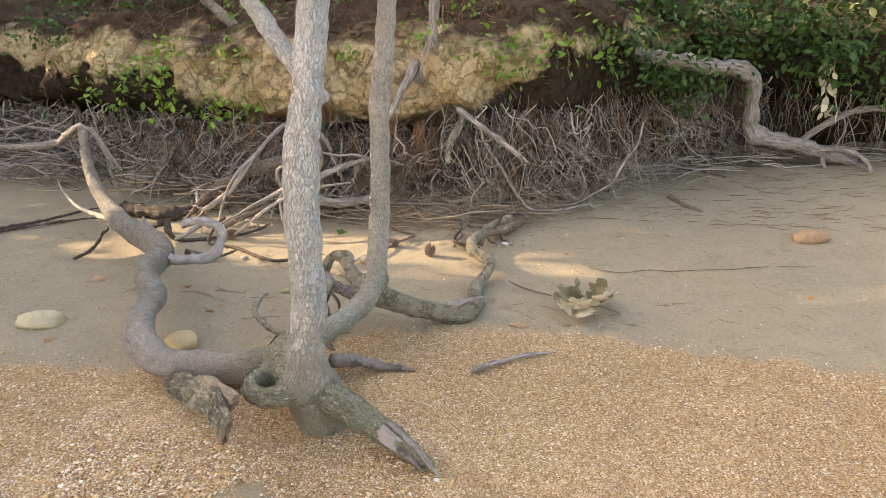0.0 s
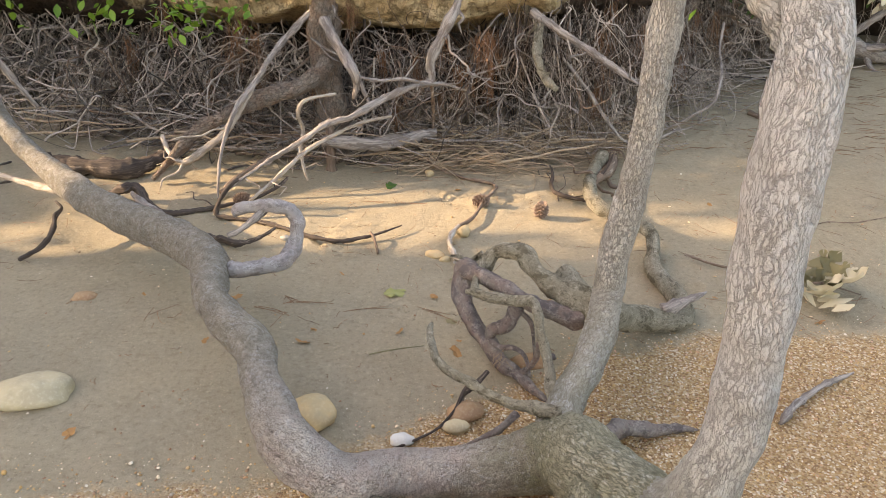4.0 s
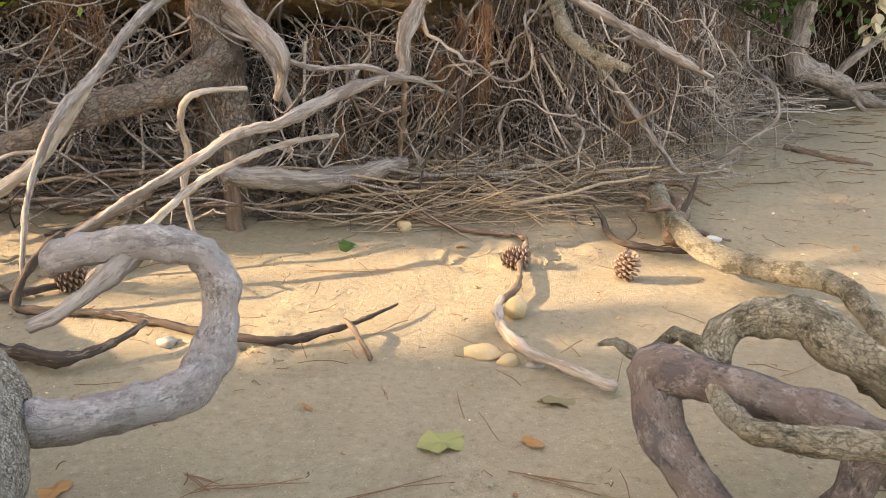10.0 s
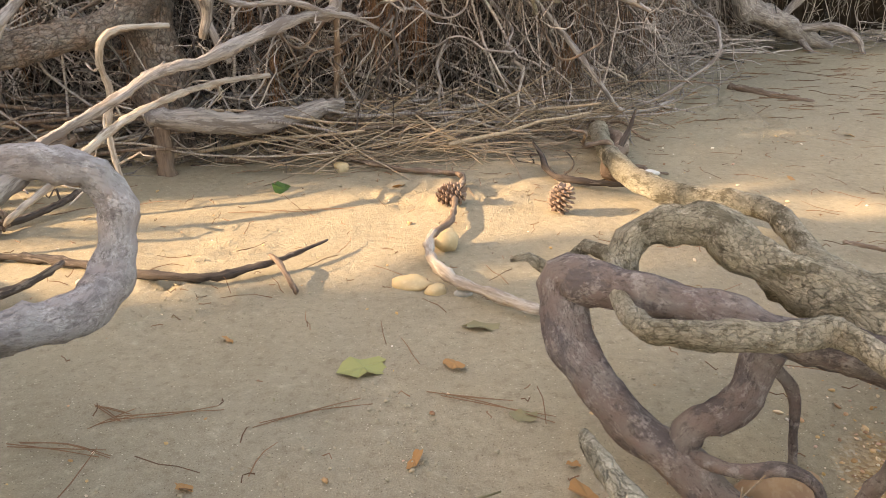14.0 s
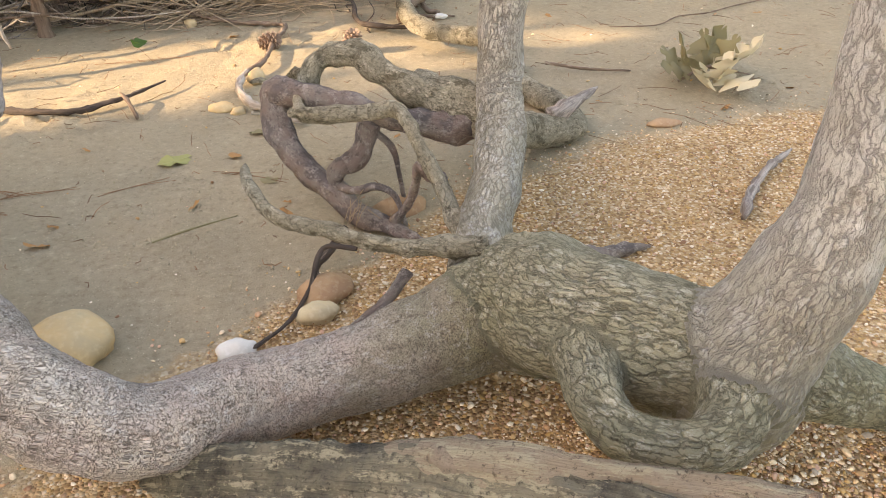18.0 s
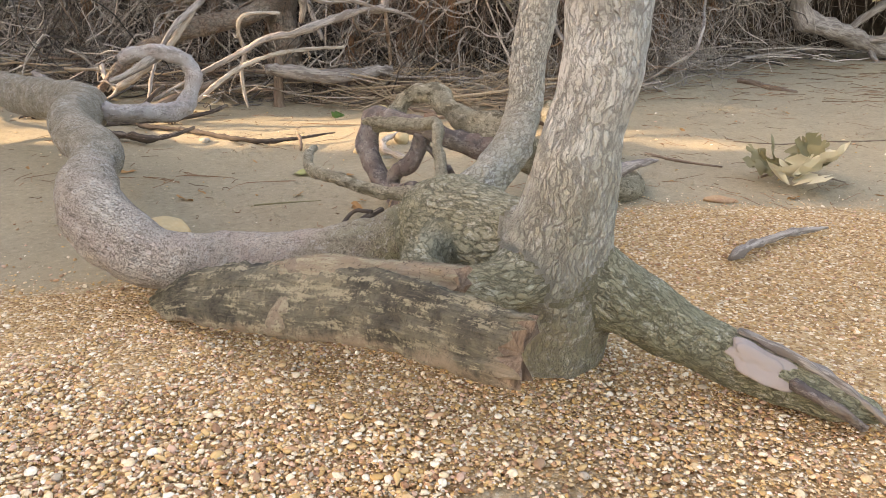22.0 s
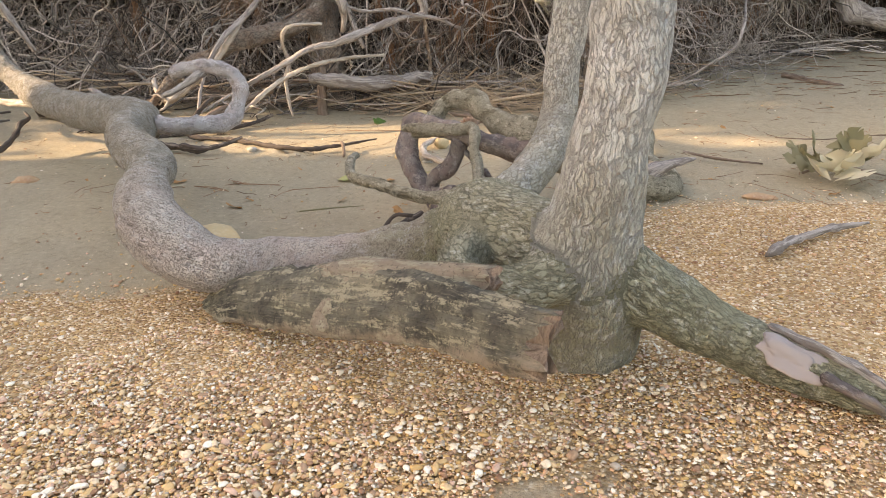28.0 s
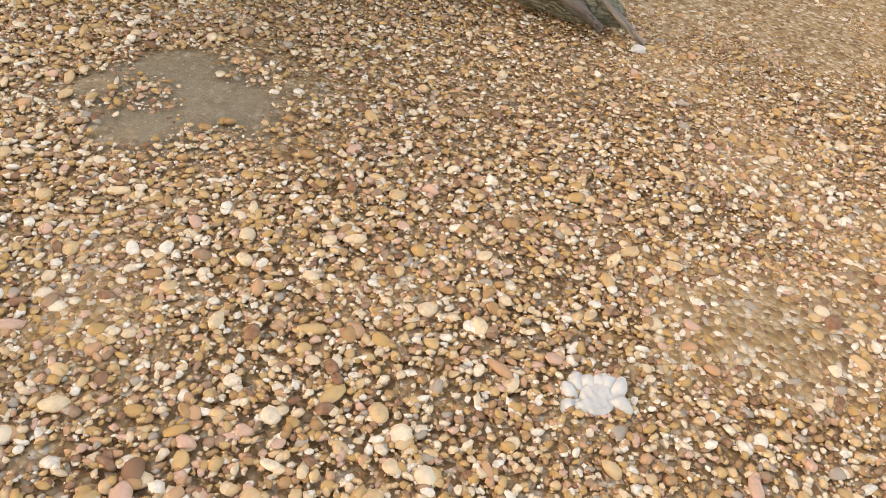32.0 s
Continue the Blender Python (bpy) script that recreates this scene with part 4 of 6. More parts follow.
def build_slab():
    slab = thing("driftwood_slab", "mouldy dark driftwood slab with a broken raw end", "driftwood")
    across = Vector((0.08, -0.75, -0.62)).normalized()
    body, end = plank("body", [(-0.755, -0.135, -0.01, 0.012), (-0.69, -0.185, 0.034, 0.042), (-0.60, -0.252, 0.076, 0.056), (-0.45, -0.360, 0.130, 0.066), (-0.32, -0.458, 0.170, 0.066), (-0.19, -0.575, 0.220, 0.058), (-0.09, -0.690, 0.258, 0.050), (-0.02, -0.770, 0.278, 0.046), (0.032, -0.832, 0.296, 0.043)], across, board_profile(24, 0.34, 0.30, 0.0), 3.1, 0.07)
    b = part("body", body, M_PLANK, slab)
    part("broken_end", end, M_RAWWOOD, slab, "splintered raw end grain")
    layer, lend = plank("strip", [(-0.46, -0.325, 0.150, 0.012), (-0.37, -0.385, 0.182, 0.036), (-0.28, -0.455, 0.212, 0.042), (-0.18, -0.535, 0.245, 0.036), (-0.10, -0.600, 0.272, 0.034), (-0.05, -0.645, 0.286, 0.032)], across, board_profile(14, 0.40, 0.35, 0.1), 8.4, 0.05)
    part("strip", layer, M_PLANK, slab, "split upper layer of weathered wood")
    part("broken_end", lend, M_RAWWOOD, slab, "reddish crumbling break")
    for m, size, seed in (((-0.315, -0.415, 0.196), (0.05, 0.034, 0.020), 71), ((-0.335, -0.455, 0.168), (0.026, 0.05, 0.014), 73)):
        me = lumpy("knot", size, seed, 4, 0.3)
        gr = me.attributes.new("grain", "FLOAT_VECTOR", "POINT")
        gr.data.foreach_set("vector", np.array([v.co[:] for v in me.vertices], np.float32).ravel())
        kn = part("knot", me, M_PLANK, slab, "swollen mouldy knot")
        kn.matrix_basis = pose(*m, 40, 0, -38)
    return slab


build_slab()


# ---- the pine on the bank and the big roots under it ----
def limb_thing(name, label, category, nodes, material, group="", sides=12, step=0.03, rough=0.08, seed=0, lump=14.0, extra=()):
    me = tube(name, nodes, sides=sides, step=step, rough=rough, seed=seed, lump=lump)
    ob = part(name, me, material)
    tagged(ob, label, category, group)
    for i, (nm, n2, m2) in enumerate(extra):
        part(nm, tube(nm, n2, sides=10, step=step * 0.8, rough=rough, seed=seed + 50 + i, lump=lump * 1.5), m2, ob)
    return ob


limb_thing("pine_tree", "dark rough-barked pine rising from the eroded bank", "tree",
           [(-1.20, 2.44, -0.05, 0.10), (-1.21, 2.46, 0.10, 0.075), (-1.235, 2.50, 0.28, 0.085), (-1.26, 2.55, 0.48, 0.088), (-1.27, 2.57, 0.64, 0.082), (-1.27, 2.58, 0.85, 0.078), (-1.26, 2.58, 1.3, 0.075), (-1.22, 2.6, 2.0, 0.07), (-1.1, 2.7, 4.0, 0.06), (-1.0, 2.8, 7.0, 0.03)], M_PINE, sides=18,
           extra=[("root", [(-1.22, 2.46, 0.54, 0.05), (-1.353, 2.35, 0.445, 0.05), (-1.546, 2.24, 0.405, 0.044), (-1.734, 2.136, 0.331, 0.038), (-1.838, 2.095, 0.287, 0.034), (-1.94, 2.058, 0.197, 0.028), (-2.03, 2.03, 0.10, 0.02), (-2.1, 2.0, 0.03, 0.012)], M_PINE),
                  ("root", [(-1.24, 2.50, 0.76, 0.028), (-1.15, 2.35, 0.67, 0.027), (-1.04, 2.15, 0.585, 0.024), (-1.025, 2.17, 0.51, 0.019), (-1.05, 2.20, 0.43, 0.012)], M_GREYWOOD),
                  ("root", [(-1.22, 2.50, 0.66, 0.02), (-1.10, 2.45, 0.55, 0.017), (-1.04, 2.42, 0.42, 0.014), (-0.99, 2.38, 0.33, 0.011)], M_GREYWOOD)])
BIG_ROOTS = [
    ([(-1.150, 2.680, 0.900, 0.032), (-1.233, 2.602, 0.857, 0.032), (-1.379, 2.504, 0.737, 0.032), (-1.489, 2.317, 0.613, 0.030), (-1.549, 2.188, 0.511, 0.029), (-1.614, 2.072, 0.426, 0.025), (-1.650, 1.955, 0.327, 0.019), (-1.678, 1.885, 0.213, 0.016), (-1.689, 1.824, 0.078, 0.011), (-1.690, 1.800, 0.020, 0.008)], M_GREYWOOD, "stout grey root slanting from the clay bank"),
    ([(-1.57, 2.16, 0.48, 0.030), (-1.68, 2.06, 0.30, 0.032), (-1.80, 2.02, 0.20, 0.034), (-1.93, 2.02, 0.12, 0.032), (-2.03, 2.10, 0.14, 0.026), (-2.10, 2.2, 0.20, 0.02)], M_PALEWOOD, "pale elbowed root lying below the bank"),
    ([(-0.440, 2.620, 1.120, 0.056), (-0.499, 2.491, 0.962, 0.053), (-0.536, 2.380, 0.852, 0.047), (-0.597, 2.333, 0.733, 0.046), (-0.657, 2.300, 0.606, 0.044), (-0.658, 2.299, 0.495, 0.039), (-0.768, 2.219, 0.481, 0.036), (-0.918, 2.123, 0.431, 0.035), (-1.031, 2.009, 0.389, 0.031), (-1.145, 1.949, 0.369, 0.026), (-1.253, 1.884, 0.308, 0.024), (-1.414, 1.807, 0.223, 0.019), (-1.523, 1.745, 0.162, 0.015), (-1.600, 1.680, 0.115, 0.012)], M_GREYWOOD, "long grey root running down onto the sand"),
    ([(-0.870, 2.304, 0.300, 0.014), (-1.013, 2.172, 0.303, 0.015), (-1.129, 1.998, 0.292, 0.018), (-1.228, 1.901, 0.258, 0.019), (-1.307, 1.813, 0.207, 0.019), (-1.395, 1.764, 0.130, 0.018), (-1.479, 1.708, 0.070, 0.015), (-1.510, 1.730, 0.040, 0.010)], M_PALEWOOD, "pale peeled stick below the bank"),
    ([(-0.32, 2.75, 0.95, 0.055), (-0.20, 2.68, 0.85, 0.050), (-0.10, 2.60, 0.746, 0.048), (-0.105, 2.46, 0.68, 0.045), (-0.109, 2.327, 0.621, 0.043), (-0.08, 2.12, 0.57, 0.036), (-0.036, 1.99, 0.553, 0.024)], M_KNOT, "smooth ochre root hanging out of the bank"),
    ([(-0.14, 2.60, 0.80, 0.040), (0.0, 2.54, 0.72, 0.038), (0.172, 2.47, 0.623, 0.036), (0.29, 2.41, 0.56, 0.030), (0.381, 2.36, 0.509, 0.022), (0.42, 2.34, 0.49, 0.012)], M_GREYWOOD, "straight grey root slanting from the bank"),
    ([(-1.13, 2.12, 0.47, 0.012), (-1.20, 2.05, 0.475, 0.016), (-1.25, 2.01, 0.47, 0.018), (-1.285, 2.0, 0.445, 0.018), (-1.305, 2.03, 0.38, 0.017), (-1.295, 2.06, 0.30, 0.017), (-1.31, 2.04, 0.20, 0.016), (-1.30, 2.03, 0.10, 0.014), (-1.28, 2.01, 0.04, 0.010)], M_PALEWOOD, "crooked pale branch hung in the roots"),
    ([(-1.060, 2.160, 0.570, 0.012), (-1.001, 2.168, 0.546, 0.014), (-0.930, 2.198, 0.521, 0.015), (-0.783, 2.215, 0.525, 0.018), (-0.693, 2.253, 0.495, 0.018), (-0.587, 2.335, 0.469, 0.015), (-0.452, 2.456, 0.396, 0.011)], M_GREYWOOD, "thin grey root crossing the undercut"),
    ([(-0.655, 2.29, 0.50, 0.018), (-0.65, 2.34, 0.38, 0.017), (-0.652, 2.42, 0.24, 0.016), (-0.654, 2.40, 0.12, 0.014), (-0.65, 2.42, 0.06, 0.008)], M_BROWNWOOD, "thin root dangling to the sand"),
    ([(1.12, 3.40, 0.60, 0.013), (1.093, 3.30, 0.454, 0.014), (1.03, 2.98, 0.40, 0.015), (0.99, 2.847, 0.342, 0.015), (0.955, 2.78, 0.27, 0.015), (0.82, 2.76, 0.18, 0.014), (0.70, 2.78, 0.10, 0.012), (0.58, 2.80, 0.06, 0.009)], M_GREYWOOD, "looping grey root below the bank"),
    ([(0.05, 2.62, 0.55, 0.018), (0.2, 2.55, 0.38, 0.018), (0.32, 2.48, 0.22, 0.017), (0.42, 2.50, 0.12, 0.016), (0.6, 2.62, 0.09, 0.014), (0.78, 2.78, 0.10, 0.012)], M_GREYWOOD, "grey root reaching the beach litter"),
    ([(-1.225, 2.150, 0.205, 0.026), (-1.188, 2.167, 0.200, 0.036), (-1.080, 2.196, 0.181, 0.038), (-0.960, 2.231, 0.168, 0.038), (-0.853, 2.285, 0.164, 0.037), (-0.730, 2.358, 0.177, 0.036), (-0.640, 2.395, 0.181, 0.030)], M_GREYWOOD, "half-rotten grey log lying on the sand"),
    ([(-1.215, 2.33, 0.24, 0.044), (-1.205, 2.28, 0.12, 0.046), (-1.20, 2.24, -0.02, 0.050)], M_BROWNWOOD, "short brown root stump standing in the sand"),
    ([(-1.45, 2.2, 0.14, 0.03), (-1.52, 2.05, 0.12, 0.03), (-1.62, 1.90, 0.08, 0.032), (-1.68, 1.82, 0.04, 0.03)], M_BROWNWOOD, "stubby brown broken root"),
    ([(-2.75, 2.14, 0.06, 0.045), (-2.53, 2.10, 0.055, 0.055), (-2.27, 2.08, 0.05, 0.055), (-2.15, 2.22, 0.06, 0.044), (-2.07, 2.33, 0.09, 0.026), (-2.02, 2.38, 0.10, 0.012)], M_DARKWOOD, "dark wet log half sunk in sand"),
    ([(-2.24, 1.78, 0.02, 0.040), (-2.15, 1.77, 0.075, 0.046), (-2.06, 1.745, 0.085, 0.046), (-1.99, 1.665, 0.05, 0.036), (-1.866, 1.615, 0.02, 0.026), (-1.675, 1.70, 0.018, 0.020), (-1.52, 1.805, 0.02, 0.017), (-1.43, 1.92, 0.03, 0.015), (-1.39, 2.02, 0.045, 0.012)], M_DARKWOOD, "humped dark root crawling over sand"),
    ([(0.16, 1.96, 0.03, 0.05), (0.19, 2.03, 0.07, 0.05), (0.27, 2.15, 0.06, 0.055), (0.33, 2.32, 0.05, 0.05), (0.36, 2.55, 0.04, 0.04)], M_BROWNWOOD, "rotten dark stump end by the litter"),
    ([(0.22, 2.06, 0.07, 0.02), (0.27, 2.10, 0.13, 0.014), (0.30, 2.12, 0.20, 0.006)], M_DARKWOOD, "short upright dark splinter"),
    ([(0.19, 1.885, 0.02, 0.010), (0.129, 1.88, 0.025, 0.016), (0.012, 1.95, 0.025, 0.020), (-0.019, 2.04, 0.03, 0.018), (-0.005, 2.15, 0.05, 0.014), (-0.02, 2.20, 0.08, 0.008)], M_DARKWOOD, "dark forked root on the sand"),
    ([(0.50, 1.32, 0.03, 0.010), (0.62, 1.25, 0.02, 0.010), (0.76, 1.20, 0.015, 0.005)], M_BROWNWOOD, "split brown stick on the sand"),
]
for i, (nodes, mt, lb) in enumerate(BIG_ROOTS):
    nm = "log" if "log" in lb else "stick" if "stick" in lb else "branch" if "branch" in lb else "root"
    nodes = [(a, b, c, (0.9 if nm == "log" else 0.55) * d) for a, b, c, d in nodes]
    side = []
    if nm != "log" and len(nodes) > 4:
        q = rng(900 + i)
        for _ in range(4):
            a = np.array(nodes[int(q.integers(1, len(nodes) - 1))])
            d = q.normal(0, 0.13, 3) * (1.0, 0.6, 0.6) - (0, 0, 0.05)
            row = [(*(a[:3] + d * f + q.normal(0, 0.014, 3) * (f > 0)), max(0.0018, a[3] * 0.42 * (1 - 0.7 * f))) for f in (0, 0.3, 0.55, 0.8, 1.0)]
            side.append(("rootlet", [(x, y, max(z, float(ground_z(x, y)) + 0.008), w) for x, y, z, w in row], mt))
    limb_thing(nm, lb, nm, nodes, mt, group="roots and logs under the bank", extra=side, seed=100 + i, step=0.012, sides=14, lump=18.0, rough=0.09)

limb_thing("bent_root", "thick bare grey root with square elbows", "root",
           [(0.9, 3.7, 1.12, 0.06), (1.2, 3.6, 1.06, 0.062), (1.55, 3.85, 0.98, 0.062), (1.80, 4.15, 0.93, 0.063), (1.95, 4.28, 0.84, 0.068), (1.97, 4.30, 0.66, 0.062), (1.97, 4.32, 0.48, 0.06), (2.02, 4.34, 0.36, 0.072), (2.2, 4.40, 0.30, 0.07), (2.45, 4.52, 0.22, 0.065), (2.70, 4.62, 0.13, 0.055), (2.9, 4.65, 0.06, 0.04)], M_GREYWOOD, sides=16,
           extra=[("root", [(2.55, 4.55, 0.20, 0.03), (2.75, 4.45, 0.22, 0.026), (2.9, 4.40, 0.16, 0.02), (2.98, 4.38, 0.03, 0.016)], M_GREYWOOD),
                  ("root", [(2.4, 4.52, 0.26, 0.03), (2.62, 4.6, 0.42, 0.03), (2.9, 4.75, 0.52, 0.028), (3.4, 4.9, 0.52, 0.025), (4.2, 5.1, 0.6, 0.02)], M_GREYWOOD),
                  ("root", [(2.6, 4.6, 0.15, 0.02), (2.62, 4.45, 0.06, 0.016), (2.72, 4.36, 0.02, 0.01)], M_GREYWOOD)])
limb_thing("sapling", "slim grey sapling leaning over the bank", "tree", [(-0.52, 2.70, 0.80, 0.03), (-0.40, 2.66, 1.05, 0.055), (-0.36, 2.68, 1.2, 0.042), (-0.33, 2.72, 1.5, 0.038), (-0.28, 2.8, 2.4, 0.03), (-0.2, 2.9, 4.0, 0.015)], M_GREYWOOD)
limb_thing("sapling", "dark leaning trunk among the leaves on the bank", "tree", [(3.1, 5.1, 0.9, 0.06), (3.2, 5.2, 1.4, 0.055), (3.35, 5.3, 2.2, 0.05), (3.6, 5.5, 4.0, 0.03)], M_PINE)
limb_thing("branch", "mossy grey branch sloping over the bank", "branch", [(-3.1, 3.9, 1.75, 0.05), (-2.7, 3.6, 1.55, 0.045), (-2.35, 3.4, 1.36, 0.04), (-2.2, 3.3, 1.25, 0.03)], M_KNOT)

# thin sticks on the open sand
STICKS = [
    ([(-1.53, 1.675, 0.18, 0.010), (-1.56, 1.655, 0.16, 0.012), (-1.615, 1.62, 0.09, 0.012), (-1.632, 1.60, 0.03, 0.013), (-1.60, 1.59, 0.02, 0.012), (-1.47, 1.57, 0.018, 0.011), (-1.35, 1.53, 0.018, 0.012), (-1.21, 1.45, 0.018, 0.012), (-1.097, 1.395, 0.018, 0.012), (-1.00, 1.378, 0.018, 0.011), (-0.93, 1.40, 0.02, 0.010), (-0.86, 1.43, 0.025, 0.008), (-0.78, 1.49, 0.03, 0.005), (-0.74, 1.53, 0.03, 0.003)], M_DARKWOOD, "long dark jointed stick on the sand"),
    ([(-0.872, 1.44, 0.035, 0.006), (-0.855, 1.40, 0.035, 0.008), (-0.836, 1.352, 0.02, 0.008), (-0.818, 1.285, 0.012, 0.006)], M_BROWNWOOD, "short forked twig on the sand"),
    ([(-0.75, 2.50, 0.06, 0.006), (-0.69, 2.34, 0.05, 0.010), (-0.585, 2.22, 0.03, 0.010), (-0.47, 2.13, 0.025, 0.010), (-0.35, 2.08, 0.025, 0.010), (-0.305, 2.02, 0.03, 0.011), (-0.32, 1.93, 0.035, 0.011), (-0.36, 1.83, 0.035, 0.011), (-0.39, 1.72, 0.03, 0.010), (-0.425, 1.61, 0.03, 0.011), (-0.49, 1.53, 0.025, 0.011)], M_BROWNWOOD, "curving thin brown stick on the sand"),
    ([(-0.47, 1.56, 0.025, 0.011), (-0.497, 1.50, 0.028, 0.013), (-0.512, 1.375, 0.026, 0.014), (-0.482, 1.262, 0.024, 0.015), (-0.43, 1.187, 0.024, 0.015), (-0.378, 1.127, 0.022, 0.014), (-0.342, 1.10, 0.02, 0.011)], M_PALEWOOD, "pale curved barkless stick on the sand"),
    ([(0.555, 0.255, 0.012, 0.008), (0.575, 0.275, 0.018, 0.015), (0.635, 0.345, 0.02, 0.013), (0.755, 0.445, 0.022, 0.012), (0.83, 0.49, 0.02, 0.009), (0.885, 0.527, 0.016, 0.004)], M_GREYWOOD, "flat weathered driftwood splinter on gravel"),
    ([(-3.6, 1.40, 0.02, 0.014), (-3.36, 1.55, 0.03, 0.014), (-3.18, 1.79, 0.03, 0.013), (-3.08, 2.05, 0.03, 0.010), (-2.98, 2.2, 0.03, 0.006)], M_DARKWOOD, "thin dark branch on the sand"),
    ([(-3.5, 1.30, 0.02, 0.013), (-3.26, 1.60, 0.02, 0.012), (-3.02, 1.84, 0.02, 0.011), (-2.8, 1.95, 0.03, 0.006)], M_DARKWOOD, "thin dark branch on the sand"),
    ([(-2.33, 1.12, 0.02, 0.012), (-2.26, 1.18, 0.05, 0.012), (-2.23, 1.25, 0.10, 0.013), (-2.25, 1.32, 0.13, 0.011), (-2.24, 1.37, 0.15, 0.008), (-2.28, 1.40, 0.17, 0.004)], M_DARKWOOD, "gnarled dark twig standing in sand"),
    ([(1.35, 3.3, 0.05, 0.022), (1.45, 3.1, 0.04, 0.024), (1.58, 2.95, 0.03, 0.016)], M_BROWNWOOD, "rotten brown stick near the bank"),
    ([(0.92, 1.68, 0.010, 0.002), (1.10, 1.64, 0.012, 0.003), (1.25, 1.73, 0.008, 0.003), (1.38, 1.72, 0.014, 0.0032), (1.55, 1.80, 0.006, 0.003), (1.71, 1.83, 0.012, 0.003), (1.90, 1.93, 0.006, 0.003), (2.20, 1.98, 0.012, 0.002)], M_BROWNWOOD, "thin brown root lying over open sand"),
    ([(-1.66, 1.38, 0.03, 0.018), (-1.59, 1.36, 0.03, 0.020), (-1.524, 1.34, 0.03, 0.019), (-1.44, 1.305, 0.03, 0.016), (-1.36, 1.34, 0.04, 0.012), (-1.295, 1.41, 0.06, 0.007)], M_DARKWOOD, "dark crooked twig on the sand"),
]
for i, (nodes, mt, lb) in enumerate(STICKS):
    nodes = [(a, b, c, 0.85 * d) for a, b, c, d in nodes]
    limb_thing("stick", lb, "stick", nodes, mt, group="sticks on the sand", seed=200 + i, step=0.012, sides=10, lump=40.0, rough=0.12)

# ---- root curtain, sticks and litter under the bank ----
def wander(p0, p1, n, amp, r, r0, r1):
    t = np.linspace(0, 1, n)[:, None]
    w = np.cumsum(r.normal(0, amp, (n, 3)), axis=0)
    w -= t * w[-1]
    return np.c_[np.asarray(p0) * (1 - t) + np.asarray(p1) * t + w, r0 * (1 - t) + r1 * t]


def strand_arrays(nodes, sides=4):
    """A light strand: few sides, no resampling."""
    pos, rad = nodes[:, :3], nodes[:, 3]
    tan = np.gradient(pos, axis=0)
    tan /= np.linalg.norm(tan, axis=1)[:, None] + 1e-9
    up = np.cross(tan, (0.3, 0.5, 0.81))
    up /= np.linalg.norm(up, axis=1)[:, None] + 1e-9
    side = np.cross(tan, up)
    a = np.linspace(0, 2 * np.pi, sides, endpoint=False)
    V = pos[:, None] + rad[:, None, None] * (np.cos(a)[None, :, None] * up[:, None] + np.sin(a)[None, :, None] * side[:, None])
    n = len(pos)
    s = np.linspace(0, 1, n)
    G = np.broadcast_to(np.c_[s, s * 0.3, s][:, None], (n, sides, 3)) + pos[0]
    i, j = np.meshgrid(np.arange(n - 1), np.arange(sides), indexing="ij")
    f = np.stack([i * sides + j, i * sides + (j + 1) % sides, (i + 1) * sides + (j + 1) % sides, (i + 1) * sides + j], -1).reshape(-1, 4)
    return V.reshape(-1, 3), f, G.reshape(-1, 3)


def smooth_strand(nodes, sides=4, step=0.05):
    return strand_arrays(spline(nodes, step), sides)


def curtain(count, seed, x0, x1, r_lo, r_hi, amp, lean, clumps=0):
    r = rng(seed)
    out = []
    mids = r.uniform(x0, x1, clumps) if clumps else None
    deep = r.uniform(-0.05, 0.40, clumps) if clumps else None
    for _ in range(count):
        x = r.uniform(x0, x1)
        d = r.uniform(-0.05, 0.40)
        if clumps:
            k = r.integers(clumps)
            x, d = mids[k] + r.normal(0, 0.05), deep[k] + r.normal(0, 0.04)
        f = foot(x)
        lip = 0.46 if x < -0.3 else 0.66
        if x > -0.25:
            d -= 0.16
        top = (x, f + d, r.uniform(lip, lip + 0.22))
        end = (x + r.normal(0, lean), f + d + r.uniform(-0.25, 0.05), max(0.02, r.uniform(-0.25, 0.45)))
        rad = r_lo + (r_hi - r_lo) * r.random() ** 2.5
        n = wander(top, end, 9, amp, r, rad, rad * 0.45)
        out.append(strand_arrays(n, 5 if rad > 0.006 else 4) if rad < 0.0022 else smooth_strand(n, 5 if rad > 0.006 else 4, 0.05))
        if rad > 0.003:
            for _ in range(2):
                k = r.integers(2, 7)
                q = n[k, :3] + np.array((r.normal(0, 0.16), r.normal(-0.03, 0.08), -r.uniform(0.02, 0.25)))
                q[2] = max(q[2], 0.02)
                out.append(smooth_strand(wander(n[k, :3], q, 6, amp * 0.7, r, rad * 0.5, rad * 0.2), 4, 0.04))
    return out


roots = part("root_curtain", many("root_curtain", curtain(1050, 1, -3.2, 1.9, 0.0014, 0.0060, 0.042, 0.32)), M_ROOTS)
tagged(roots, "curtain of thin grey roots hanging from the undercut", "roots", kind="stuff")
hair = part("hair_roots", many("hair_roots", curtain(1600, 2, -3.0, 2.5, 0.0010, 0.0026, 0.022, 0.10, 70)), M_HAIR)
tagged(hair, "fine reddish hair roots hanging under the bank", "roots", kind="stuff")
far_roots = part("root_curtain", many("root_curtain", curtain(320, 3, -6.5, -2.8, 0.003, 0.012, 0.04, 0.3) + curtain(160, 4, 1.4, 4.5, 0.002, 0.008, 0.03, 0.12)), M_ROOTS)
tagged(far_roots, "thin grey roots hanging along the far bank", "roots", kind="stuff")


